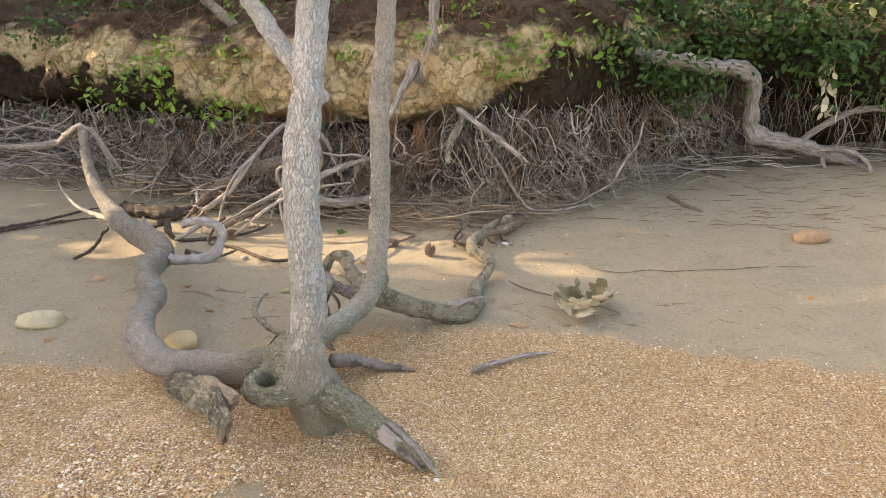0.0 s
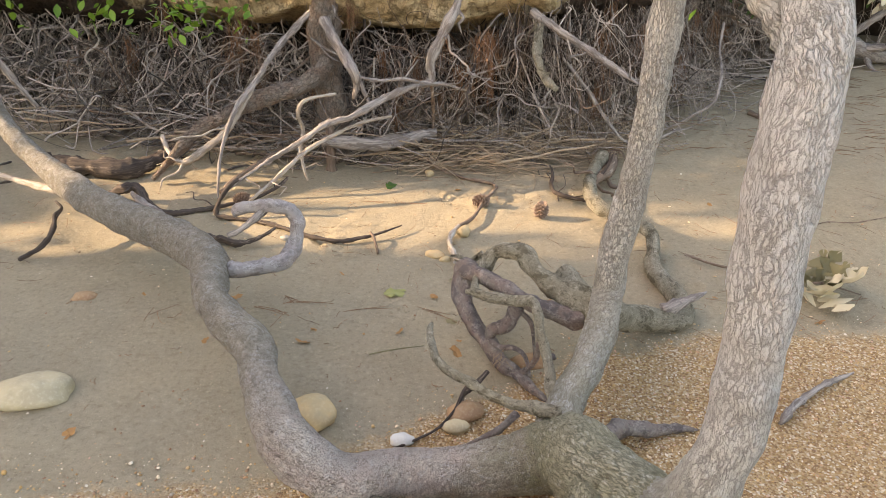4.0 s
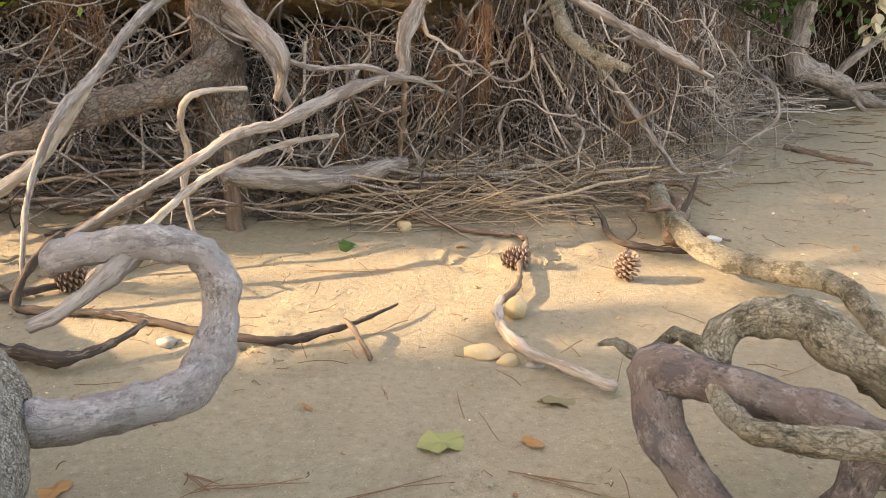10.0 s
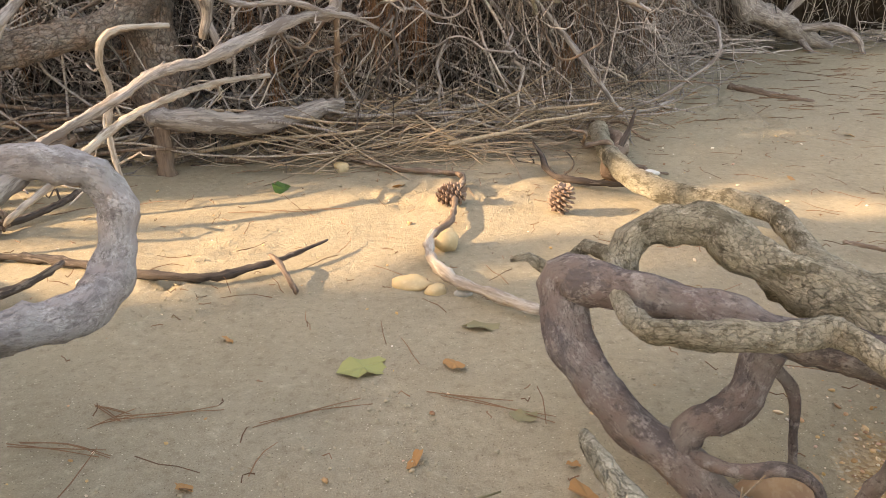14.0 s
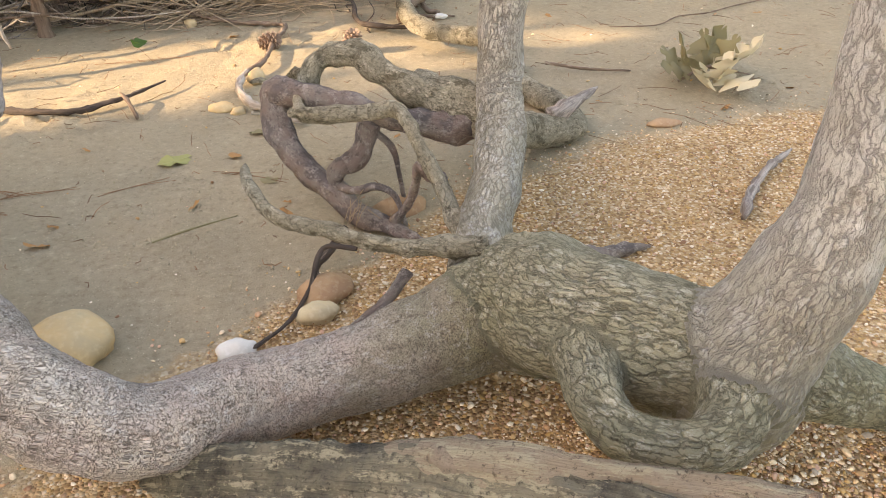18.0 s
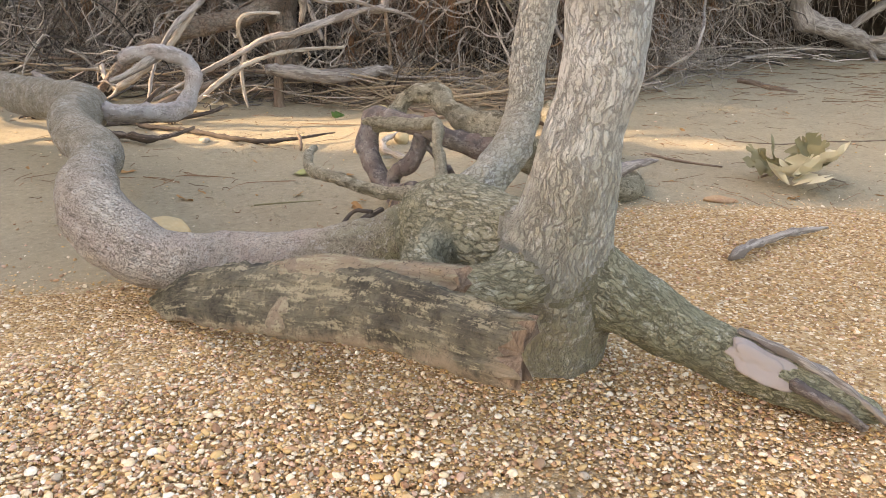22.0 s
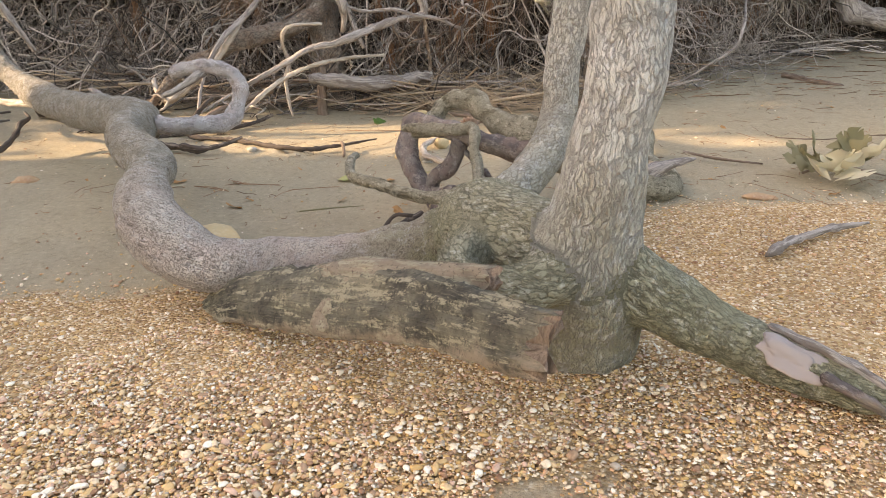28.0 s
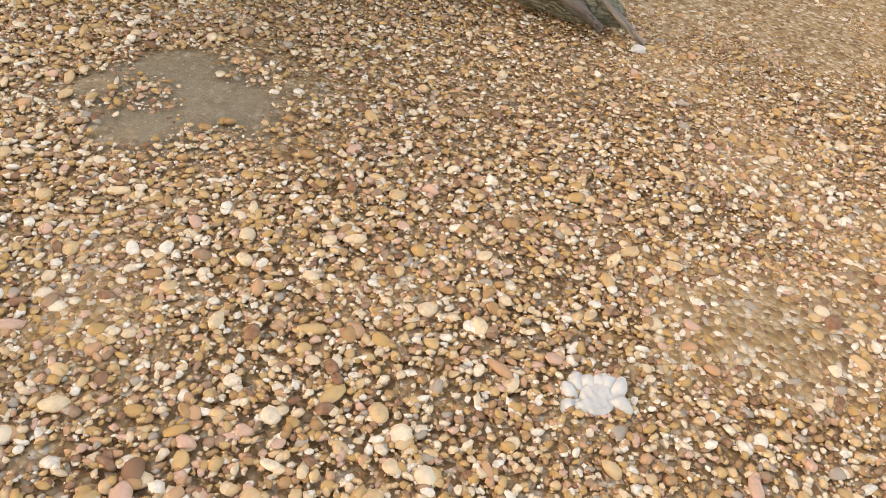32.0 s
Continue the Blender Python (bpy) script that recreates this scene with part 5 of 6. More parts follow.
def brush(count, seed, x0, x1, off0, off1, z_hi, len_lo, len_hi, r_lo, r_hi, turn, amp, cen=0.0, steep=0.06):
    r = rng(seed)
    out = []
    for _ in range(count):
        x = r.uniform(x0, x1)
        y = foot(x) + r.uniform(off0, off1)
        ln = r.uniform(len_lo, len_hi) / 2
        a = cen + r.normal(0, turn)
        dz = r.normal(0, steep) * ln * 2
        k = 1 - abs(2 * ((y - foot(x)) - off0) / (off1 - off0) - 1)
        z = 0.015 + ground_z(x, y) + r.random() ** 1.6 * z_hi * (0.35 + 0.65 * k)
        d = np.array((math.cos(a) * ln, math.sin(a) * ln * 0.6, dz))
        p = np.array((x, y, z))
        rad = r_lo + (r_hi - r_lo) * r.random() ** 2.2
        n = wander(p - d, p + d, 5, amp * ln, r, rad, rad * 0.6)
        n[:, 2] = np.maximum(n[:, 2], 0.012)
        out.append(smooth_strand(n, 5, 0.07))
    return out


tangle = part("brush_tangle", many("brush_tangle", brush(520, 11, -4.0, -1.2, -0.5, 0.25, 0.60, 0.2, 0.8, 0.0015, 0.0065, 0.9, 0.20, 0.0, 0.4) + brush(460, 12, -1.4, 1.4, -0.3, 0.25, 0.5, 0.15, 0.6, 0.0015, 0.006, 1.0, 0.22, 0.0, 0.5)), M_ROOTS)
tagged(tangle, "tangle of dead grey branches heaped under the bank", "brush", kind="stuff")
litter = part("stick_litter", many("stick_litter", brush(1000, 13, -3.2, 0.7, -0.42, 0.15, 0.16, 0.06, 0.38, 0.0012, 0.0042, 0.9, 0.14, 0.0, 0.16)), M_STICKS)
tagged(litter, "bed of pale broken sticks along the bank foot", "sticks", kind="stuff")
straw = part("straw_litter", many("straw_litter", brush(560, 14, -0.75, 0.5, -0.52, 0.0, 0.17, 0.15, 0.75, 0.0012, 0.0036, 0.75, 0.03, -0.3, 0.14)), M_STRAW)
tagged(straw, "heap of straw-coloured reed stems at the wrack line", "reeds", kind="stuff")
far_brush = part("brush_tangle", many("brush_tangle", brush(300, 15, -7.0, -3.6, -0.7, 0.3, 0.5, 0.3, 1.4, 0.003, 0.014, 0.5, 0.12) + brush(160, 16, 1.0, 4.5, -0.5, 0.2, 0.12, 0.2, 0.9, 0.002, 0.008, 0.4, 0.08)), M_ROOTS)
tagged(far_brush, "dead branches strewn along the far bank", "brush", kind="stuff")


def hanging_roots():
    """Roots thick enough to be told apart, each from the overhang to the beach."""
    r = rng(17)
    def crawl(p, d, rad, steps, down):
        """A kinked root feeling its way out of the bank and down to the beach."""
        p, d = np.array(p, float), np.array(d, float)
        nodes = [(*p, rad)]
        for k in range(steps):
            d = d + r.normal(0, 0.42, 3) * (1, 0.8, 0.8) + (0, 0, -down)
            if p[1] < foot(p[0]) - 0.42:
                d[1] = abs(d[1]) * 0.5
            d /= np.linalg.norm(d)
            p = p + d * 0.045
            low = float(ground_z(p[0], p[1])) + 0.012
            if p[2] < low:
                p[2], d[2] = low, abs(d[2]) * 0.3
            nodes.append((*p, rad * (1 - 0.75 * (k + 1) / steps)))
        return np.array(nodes)

    for i in range(165):
        x = r.uniform(-3.1, 1.9)
        f = foot(x)
        rad = 0.0032 + 0.0060 * r.random() ** 1.8
        low = r.random() < 0.45
        z = r.uniform(0.10, 0.40) if low else r.uniform(0.50, 0.78)
        n = crawl((x, f + r.uniform(-0.20, 0.10), z), (r.normal(0, 0.9), -0.7, -0.3 if low else -0.7), rad, int(r.integers(12, 24)), 0.05)
        mt = (M_GREYWOOD, M_BROWNWOOD, M_ROOTS, M_GREYWOOD, M_DARKWOOD, M_PALEWOOD)[i % 6]
        ob = part("root", tube("root", n, sides=8, step=0.018, rough=0.09, seed=i, lump=50.0), mt)
        tagged(ob, "crooked branching root hanging out of the bank", "root", "hanging roots")
        for _ in range(4):
            k = int(r.integers(2, len(n) - 3))
            t = n[k + 1, :3] - n[k, :3]
            c = crawl(n[k, :3], t / np.linalg.norm(t) + r.normal(0, 0.7, 3), n[k, 3] * 0.65, int(r.integers(5, 12)), 0.03)
            part("rootlet", mesh_of("rootlet", *smooth_strand(c, 6, 0.022)), mt, ob)
    for i in range(70):
        x = r.uniform(-2.9, 0.6)
        y = foot(x) - r.uniform(0.1, 0.5)
        a, ln, rad = r.normal(0, 0.7), r.uniform(0.2, 0.55), r.uniform(0.004, 0.009)
        d = np.array((math.cos(a) * ln, math.sin(a) * ln * 0.5, r.normal(0, 0.05)))
        p = np.array((x, y, 0.05 + ground_z(x, y) + 0.12 * r.random()))
        n = wander(p - d, p + d, 6, 0.012, r, rad, rad * 0.55)
        n[:, 2] = np.maximum(n[:, 2], ground_z(x, y) + 0.012)
        ob = part("stick", mesh_of("stick", *smooth_strand(n, 7, 0.03)), (M_PALEWOOD, M_STRAW, M_BROWNWOOD, M_GREYWOOD)[i % 4])
        tagged(ob, "bare dead stick in the wrack below the bank", "stick", "wrack sticks")


hanging_roots()


def needles(count, seed, x0, x1, y0, y1, ln, rad, turn=3.2):
    r = rng(seed)
    out = []
    for _ in range(count):
        x, y, a = r.uniform(x0, x1), r.uniform(y0, y1), r.normal(0, turn)
        d = np.array((math.cos(a), math.sin(a), 0)) * r.uniform(0.5, 1) * ln
        z = 0.012 + ground_z(x, y)
        n = wander(np.array((x, y, z)) - d, np.array((x, y, z + 0.004)) + d, 4, 0.004, r, rad, rad * 0.7)
        out.append(strand_arrays(n, 3))
    return out


def tufts():
    r = rng(26)
    out = []
    for _ in range(38):
        x = r.uniform(-2.6, 1.4)
        p = np.array((x, foot(x) - r.uniform(0.02, 0.3), r.uniform(0.3, 0.85)))
        for _ in range(26):
            q = p + np.array((r.normal(0, 0.045), r.normal(0, 0.03), -r.uniform(0.08, 0.30)))
            out.append(strand_arrays(wander(p + r.normal(0, 0.012, 3), q, 4, 0.01, r, 0.0013, 0.0006), 3))
    return out


tagged(part("needle_tufts", many("needle_tufts", tufts()), M_NEEDLE), "rusty needle tufts caught in the hanging roots", "needles", kind="stuff")
_r = rng(27)
grass = thing("dry_grass_tuft", "pale dry grass caught in the tangled roots", "grass")
for _ in range(8):
    p = np.array((-0.30, 0.44, 0.10)) + _r.normal(0, 0.012, 3)
    part("blade", mesh_of("blade", *strand_arrays(wander(p, p + np.array((_r.normal(0, 0.05), _r.normal(-0.02, 0.04), -0.085)), 5, 0.008, _r, 0.0012, 0.0006), 4)), M_STRAW, grass)

pine_straw = part("pine_straw", many("pine_straw", needles(260, 21, -2.6, 2.2, 0.7, 3.0, 0.06, 0.0011) + needles(700, 24, -2.8, 2.4, 0.2, 3.2, 0.014, 0.0012) + needles(300, 22, 0.2, 3.0, 2.6, 4.4, 0.08, 0.002, 0.5)), M_NEEDLE)
tagged(pine_straw, "scattered rust-brown pine needles on sand", "needles", kind="stuff")
bank_straw = []
_r = rng(23)
for _ in range(1500):
    x = _r.uniform(-4, 3.5)
    d = _r.uniform(-0.1, 1.6)
    z = np.interp(d, (-0.1, 0.1, 0.5, 1.0, 1.6), (1.1, 1.3, 1.45, 1.6, 1.82))
    p = np.array((x, foot(x) + d, z + _r.uniform(0.0, 0.12)))
    q = p + np.array((_r.normal(0, 0.1), -_r.uniform(0, 0.15), -_r.uniform(0, 0.2)))
    bank_straw.append(strand_arrays(wander(p, q, 4, 0.012, _r, 0.0022, 0.001), 3))
tagged(part("pine_straw", many("pine_straw", bank_straw), M_NEEDLE), "rust-brown needles draped over the bank top", "needles", kind="stuff")


# ---- leaves ----
LEAF = np.array([(0, 0, 0), (0.22, 0.28, 0.05), (0.27, 0.55, 0.06), (0.16, 0.82, 0.03), (0, 1.05, -0.03), (-0.16, 0.82, 0.03), (-0.27, 0.55, 0.06), (-0.22, 0.28, 0.05), (0, 0.3, -0.02), (0, 0.75, -0.02)])


def leaf_cloud(name, spots, size, seed, droop=0.5):
    """Many separate leaves set round the given spots (x, y, z, spread, number)."""
    r = rng(seed)
    V, T, o = [], [], 0
    tri = np.array([(0, 1, 8), (1, 2, 9), (1, 9, 8), (2, 3, 9), (3, 4, 9), (0, 8, 7), (7, 8, 9), (7, 9, 6), (6, 9, 5), (5, 9, 4)])
    for x, y, z, spread, count in spots:
        for _ in range(int(count)):
            c = np.array((x, y, z)) + r.normal(0, 1, 3) * spread * np.array((1, 0.6, 0.75))
            m = np.array(Euler((r.normal(-droop, 0.6), r.normal(0, 0.5), r.uniform(0, 6.28))).to_matrix())
            V.append(c + (LEAF * size * r.uniform(0.6, 1.25)) @ m.T)
            T.append(tri + o)
            o += len(LEAF)
    return mesh_of(name, np.vstack(V), np.vstack(T))


def shrub(label, spots, size, material, seed, stems=6, name="shrub", category="shrub"):
    ob = thing(name, label, category)
    r = rng(seed + 500)
    part("foliage", leaf_cloud("foliage", spots, size, seed), material, ob)
    for i in range(stems):
        s = spots[i % len(spots)]
        b = (s[0] + r.normal(0, 0.15), foot(s[0]) + r.uniform(0.1, 0.4), max(0.5, s[2] - r.uniform(0.15, 0.6)))
        n = wander(b, (s[0] + r.normal(0, s[3]), s[1] + r.normal(0, s[3] * 0.5), s[2] + r.normal(0, s[3])), 6, 0.03, r, 0.006, 0.002)
        part("stem", mesh_of("stem", *smooth_strand(n, 6, 0.05)), M_BROWNWOOD, ob)
    return ob


def on_bank(x, z, out=0.12):
    d = np.interp(z, (0.7, 0.85, 1.2, 1.38, 1.58, 1.8, 2.2), (-0.05, -0.14, 0.02, 0.32, 1.0, 1.6, 2.6))
    return foot(x) + d - out


def spots_of(rows):
    return [(x, on_bank(x, z, o), z, s, n) for x, z, o, s, n in rows]


shrub("bright green bramble sprays on the soil bank", spots_of([(-3.0, 0.98, 0.3, 0.16, 60), (-2.75, 1.05, 0.3, 0.12, 50), (-2.6, 1.2, 0.25, 0.12, 45), (-3.3, 0.9, 0.3, 0.14, 40), (-2.45, 0.86, 0.3, 0.10, 40)]), 0.062, M_LEAF, 31)
shrub("small yellow-green plant at the bank foot", spots_of([(-2.0, 0.80, 0.3, 0.10, 60), (-1.75, 0.82, 0.25, 0.09, 40)]), 0.055, M_LEAF, 32)
shrub("leafy green vine trailing over clay", spots_of([(-2.0, 1.2, 0.2, 0.10, 45), (-2.05, 1.42, 0.2, 0.14, 50)]), 0.055, M_LEAF, 33)
shrub("dark green sapling leaves above the bank", spots_of([(-3.6, 1.6, 0.4, 0.22, 90), (-3.0, 1.7, 0.4, 0.2, 60), (-4.2, 1.5, 0.4, 0.25, 80)]), 0.08, M_LEAF_DARK, 34)
shrub("fresh green leaf tuft on the clay face", spots_of([(-0.92, 1.18, 0.12, 0.05, 16)]), 0.07, M_LEAF, 35, 2)
shrub("green creeper on the bank edge", spots_of([(-0.4, 1.30, 0.2, 0.12, 50), (0.1, 1.22, 0.2, 0.14, 60), (0.45, 1.2, 0.2, 0.16, 80), (0.8, 1.18, 0.2, 0.16, 80), (0.2, 1.05, 0.15, 0.06, 20)]), 0.06, M_LEAF, 36)
shrub("dark vine leaves hanging over the undercut", spots_of([(1.0, 1.15, 0.3, 0.17, 260), (1.25, 0.98, 0.35, 0.15, 260), (1.45, 0.85, 0.4, 0.14, 220), (1.6, 1.15, 0.35, 0.17, 260), (1.35, 1.35, 0.3, 0.17, 220)]), 0.06, M_LEAF_DARK, 37)
shrub("dense dark shrub covering the bank top", spots_of([(2.1, 1.2, 0.3, 0.22, 300), (2.6, 1.0, 0.3, 0.2, 260), (2.9, 1.35, 0.4, 0.26, 300), (3.6, 1.2, 0.3, 0.3, 320), (1.7, 1.35, 0.5, 0.22, 300), (2.3, 1.45, 0.6, 0.24, 320), (3.0, 1.55, 0.6, 0.26, 320), (3.7, 1.5, 0.6, 0.3, 320), (2.4, 1.15, 0.5, 0.2, 260), (1.2, 1.45, 0.4, 0.2, 220), (4.2, 1.0, 0.4, 0.3, 260), (3.1, 0.8, 0.3, 0.2, 160), (4.4, 1.3, 0.3, 0.4, 200)]), 0.075, M_LEAF_DARK, 38)
shrub("broad pale green leaves drooping over the bank", spots_of([(1.9, 1.55, 0.9, 0.25, 40), (2.6, 1.5, 0.8, 0.25, 45), (3.3, 1.5, 0.8, 0.3, 50)]), 0.13, M_LEAF_YELLOW, 39)
shrub("low green growth along the bank top", spots_of([(-1.6, 1.62, 0.2, 0.3, 140), (-0.6, 1.6, 0.2, 0.3, 160), (0.5, 1.6, 0.2, 0.3, 220), (1.4, 1.7, 0.2, 0.3, 260), (-2.4, 1.7, 0.2, 0.3, 200), (-3.2, 1.55, 0.2, 0.25, 220), (2.2, 1.7, 0.3, 0.35, 300), (-4.2, 1.3, 0.2, 0.3, 200)]), 0.06, M_LEAF_DARK, 40)
shrub("sparse bright leaves above the bank edge", spots_of([(0.4, 1.42, 0.1, 0.2, 60), (0.9, 1.45, 0.1, 0.2, 60), (-0.2, 1.45, 0.1, 0.15, 40)]), 0.055, M_LEAF, 41)
hang = thing("dead_leaves", "cluster of curled dead leaves hanging from a twig", "leaves")
part("foliage", leaf_cloud("foliage", [(2.55, foot(2.55) - 0.45, 0.95 - 0.1 * k, 0.04, 5) for k in range(5)], 0.11, 45, 1.5), M_LEAF_DRY, hang)
part("stem", mesh_of("stem", *smooth_strand(np.array([(2.55, foot(2.55) - 0.3, 1.3, 0.005), (2.56, foot(2.55) - 0.42, 1.1, 0.004), (2.55, foot(2.55) - 0.45, 0.5, 0.002)]), 6)), M_BROWNWOOD, hang)


# unseen trees down the beach, out of the path, added to block the low sun
def shade_tree(x, y, h, spots, seed):
    ob = thing("shade_tree", "unseen leafy tree added down the beach to block the sun", "tree", "trees down the beach")
    part("trunk", tube("trunk", [(x, y, -0.1, 0.16), (x, y, 0.3, 0.12), (x + 0.1, y, h * 0.5, 0.09), (x, y, h, 0.03)], sides=12, step=0.2, seed=seed), M_BARK, ob)
    part("crown", leaf_cloud("crown", spots, 0.26, seed, 1.3), M_LEAF_DARK, ob)
    return ob


AZ_X, AZ_Y = math.cos(radians(SUN_AZ)), math.sin(radians(SUN_AZ))


def sunward(u, v, far):
    """A place far metres towards the sun from (u, v)."""
    return u - AZ_X * far, v - AZ_Y * far


def crown_spots(lo, hi, seed, density):
    """Even clumps across the sun's way, over a stretch of the shore; density(v, h) leaves each."""
    q, out = rng(seed), []
    for v in np.arange(lo, hi, 0.3):
        for h in np.arange(0.6, 7.4, 0.36):
            k = density(v, h)
            if k > 0:
                a, b = sunward(0.0, v + q.normal(0, 0.06), 10.0 + q.normal(0, 0.5))
                out.append((a, b, h + q.normal(0, 0.08), 0.19, k))
    return out


# leaf counts that leave one gap, so sun strikes only a band of sand
def front_density(v, h):
    return 80 if v < -3.0 else 120 if v < 1.0 else 30 if h < 3.0 or h > 4.5 else 1


def back_density(v, h):
    return 60 if v > 3.7 or h > 4.8 else 34 if v > 2.2 else 3 if h < 4.4 else 30


shade_tree(*sunward(0.0, -1.2, 10.0), 5.0, crown_spots(-5.0, 1.95, 77, front_density) + crown_spots(-5.1, 0.95, 81, lambda v, h: 80 if 3.3 < h < 5.6 else 0), 78)
shade_tree(*sunward(0.0, 3.8, 10.0), 5.0, crown_spots(2.05, 6.4, 79, back_density), 80)


# ---- loose things on the sand ----
def rest(name, mesh, material, label, category, m, group=""):
    ob = part(name, mesh, material)
    ob.matrix_basis = m
    return tagged(ob, label, category, group)


STONES = [
    ((-1.81, 0.27, 0.012), (0.125, 0.085, 0.05), M_STONE, "flat tan stone half buried in sand", 3, 12),
    ((-0.885, 0.205, 0.022), (0.085, 0.07, 0.05), M_STONE_ORANGE, "rounded orange-tan stone half buried in sand", 4, -20),
    ((-0.41, 0.255, 0.008), (0.062, 0.042, 0.032), M_STONE_RED, "rust-brown stone under the roots", 5, 30),
    ((-0.435, 0.188, 0.006), (0.045, 0.028, 0.022), M_STONE, "small tan stone by the roots", 6, 10),
    ((-0.59, 0.12, 0.008), (0.036, 0.026, 0.016), M_STONE_WHITE, "small white quartz pebble on sand", 7, 0),
    ((-0.195, 0.535, 0.01), (0.07, 0.035, 0.03), M_STONE_RED, "reddish stone beneath the tangled roots", 8, 5),
    ((-0.452, 1.50, 0.022), (0.032, 0.026, 0.028), M_STONE_ORANGE, "orange stone beside a pale stick", 9, 40),
    ((-0.570, 1.30, 0.006), (0.042, 0.026, 0.017), M_STONE_ORANGE, "yellowish stone on lit sand", 10, -15),
    ((-0.525, 1.262, 0.004), (0.024, 0.02, 0.014), M_STONE_ORANGE, "small yellow stone on sand", 11, 20),
    ((-0.47, 1.24, 0.0), (0.020, 0.016, 0.012), M_STONE_GREY, "small grey stone on sand", 12, 0),
    ((2.23, 2.48, 0.03), (0.11, 0.07, 0.055), M_STONE_RED, "reddish rock on open sand", 13, 15),
    ((-1.26, 1.42, 0.004), (0.022, 0.018, 0.012), M_STONE_GREY, "pale round stone on sand", 14, 0),
    ((-0.66, 2.20, 0.018), (0.026, 0.022, 0.02), M_STONE_ORANGE, "orange stone beside a rotten log", 15, 0),
    ((0.33, 2.02, 0.01), (0.025, 0.018, 0.012), M_STONE_WHITE, "white shell chip on sand", 16, 0),
    ((0.63, -0.52, 0.005), (0.012, 0.008, 0.007), M_STONE_WHITE, "white pebble at the root's tip", 17, -20),
    ((0.66, 0.80, 0.004), (0.05, 0.026, 0.014), M_STONE_RED, "flat brown stone on the gravel edge", 18, -8),
    ((-1.92, 0.86, 0.005), (0.05, 0.03, 0.02), M_STONE_RED, "rusty leaf-shaped stone on sand", 19, 12),
]
for at, size, mt, lb, sd, turn in STONES:
    rest("stone", lumpy("stone", size, sd, 3, 0.14), mt, lb, "stone", pose(*at, 0, 0, turn), "stones on the beach")


def pine_cone(at, tilt, turn, label, seed):
    ob = thing("pine_cone", label, "pine cone", "pine cones on the sand")
    r = rng(seed)
    core = part("core", lumpy("core", (0.018, 0.018, 0.036), seed, 2, 0.05), M_CONE, ob)
    V, F = [], []
    for i in range(64):
        h = i / 63
        a = i * 2.39996
        rad = 0.012 + 0.026 * math.sin(math.pi * (0.12 + 0.80 * h)) ** 0.8
        z = -0.034 + 0.070 * h
        out = np.array((math.cos(a), math.sin(a), 0.0))
        side = np.array((-math.sin(a), math.cos(a), 0.0))
        up = np.array((0, 0, 1.0))
        lift = 0.25 + 0.9 * h
        tip = out * rad + up * (z + 0.010 * lift)
        base = out * 0.008 + up * z
        w = 0.0085
        k = len(V)
        V += [base - side * w * 0.4, base + side * w * 0.4, tip + side * w - out * 0.006, tip + out * 0.002, tip - side * w - out * 0.006, tip + up * 0.0045 - out * 0.004, base + up * 0.004, tip - up * 0.003]
        F += [(k, k + 1, k + 2, k + 7), (k, k + 7, k + 4, k), (k + 7, k + 2, k + 3, k + 7), (k + 7, k + 3, k + 4, k + 7), (k + 6, k + 5, k + 2, k + 1), (k + 6, k, k + 4, k + 5), (k + 5, k + 3, k + 2, k + 5), (k + 5, k + 4, k + 3, k + 5)]
    T = []
    for f in F:
        u = list(dict.fromkeys(f))
        T += [u] if len(u) == 3 else [u[:3], [u[0], u[2], u[3]]]
    part("cone", mesh_of("cone", V, T, V, smooth=False), M_CONE_TIP, ob, "open woody scales")
    ob.matrix_basis = pose(*at, *tilt, turn)
    return ob


pine_cone((-0.092, 1.705, 0.040), (12, 8), 20, "open brown pine cone upright on sand", 301)
pine_cone((-0.384, 1.815, 0.034), (70, 10), 60, "brown pine cone beside a thin stick", 302)
pine_cone((-1.563, 1.762, 0.034), (80, 0), 110, "dark pine cone behind a stick", 303)


def lobed(name, size, lobes, seed, curl=0.25):
    """A dry oak leaf: deep lobes either side of a midrib, curled."""
    r = rng(seed)
    n = 22
    V, T = [], []
    for i in range(n):
        t = i / (n - 1)
        w = size * (0.03 + 0.36 * math.sin(math.pi * min(1, t * 1.0)) ** 0.8 * (0.16 + 0.84 * abs(math.sin(math.pi * lobes * t)) ** 1.5))
        lift = curl * size * ((t - 0.4) ** 2 * 1.5 + 0.2 * math.sin(7 * t + seed))
        for s in (-1, -0.5, 0, 0.5, 1):
            V.append((s * w, t * size + abs(s) * 0.12 * size, lift + curl * size * 0.5 * s * s * (0.4 + 0.6 * math.sin(3 * t + seed))))
    for i in range(n - 1):
        for k in range(4):
            a = i * 5 + k
            T += [(a, a + 1, a + 6, a + 5)]
    me = mesh_of(name, V, T)
    return me


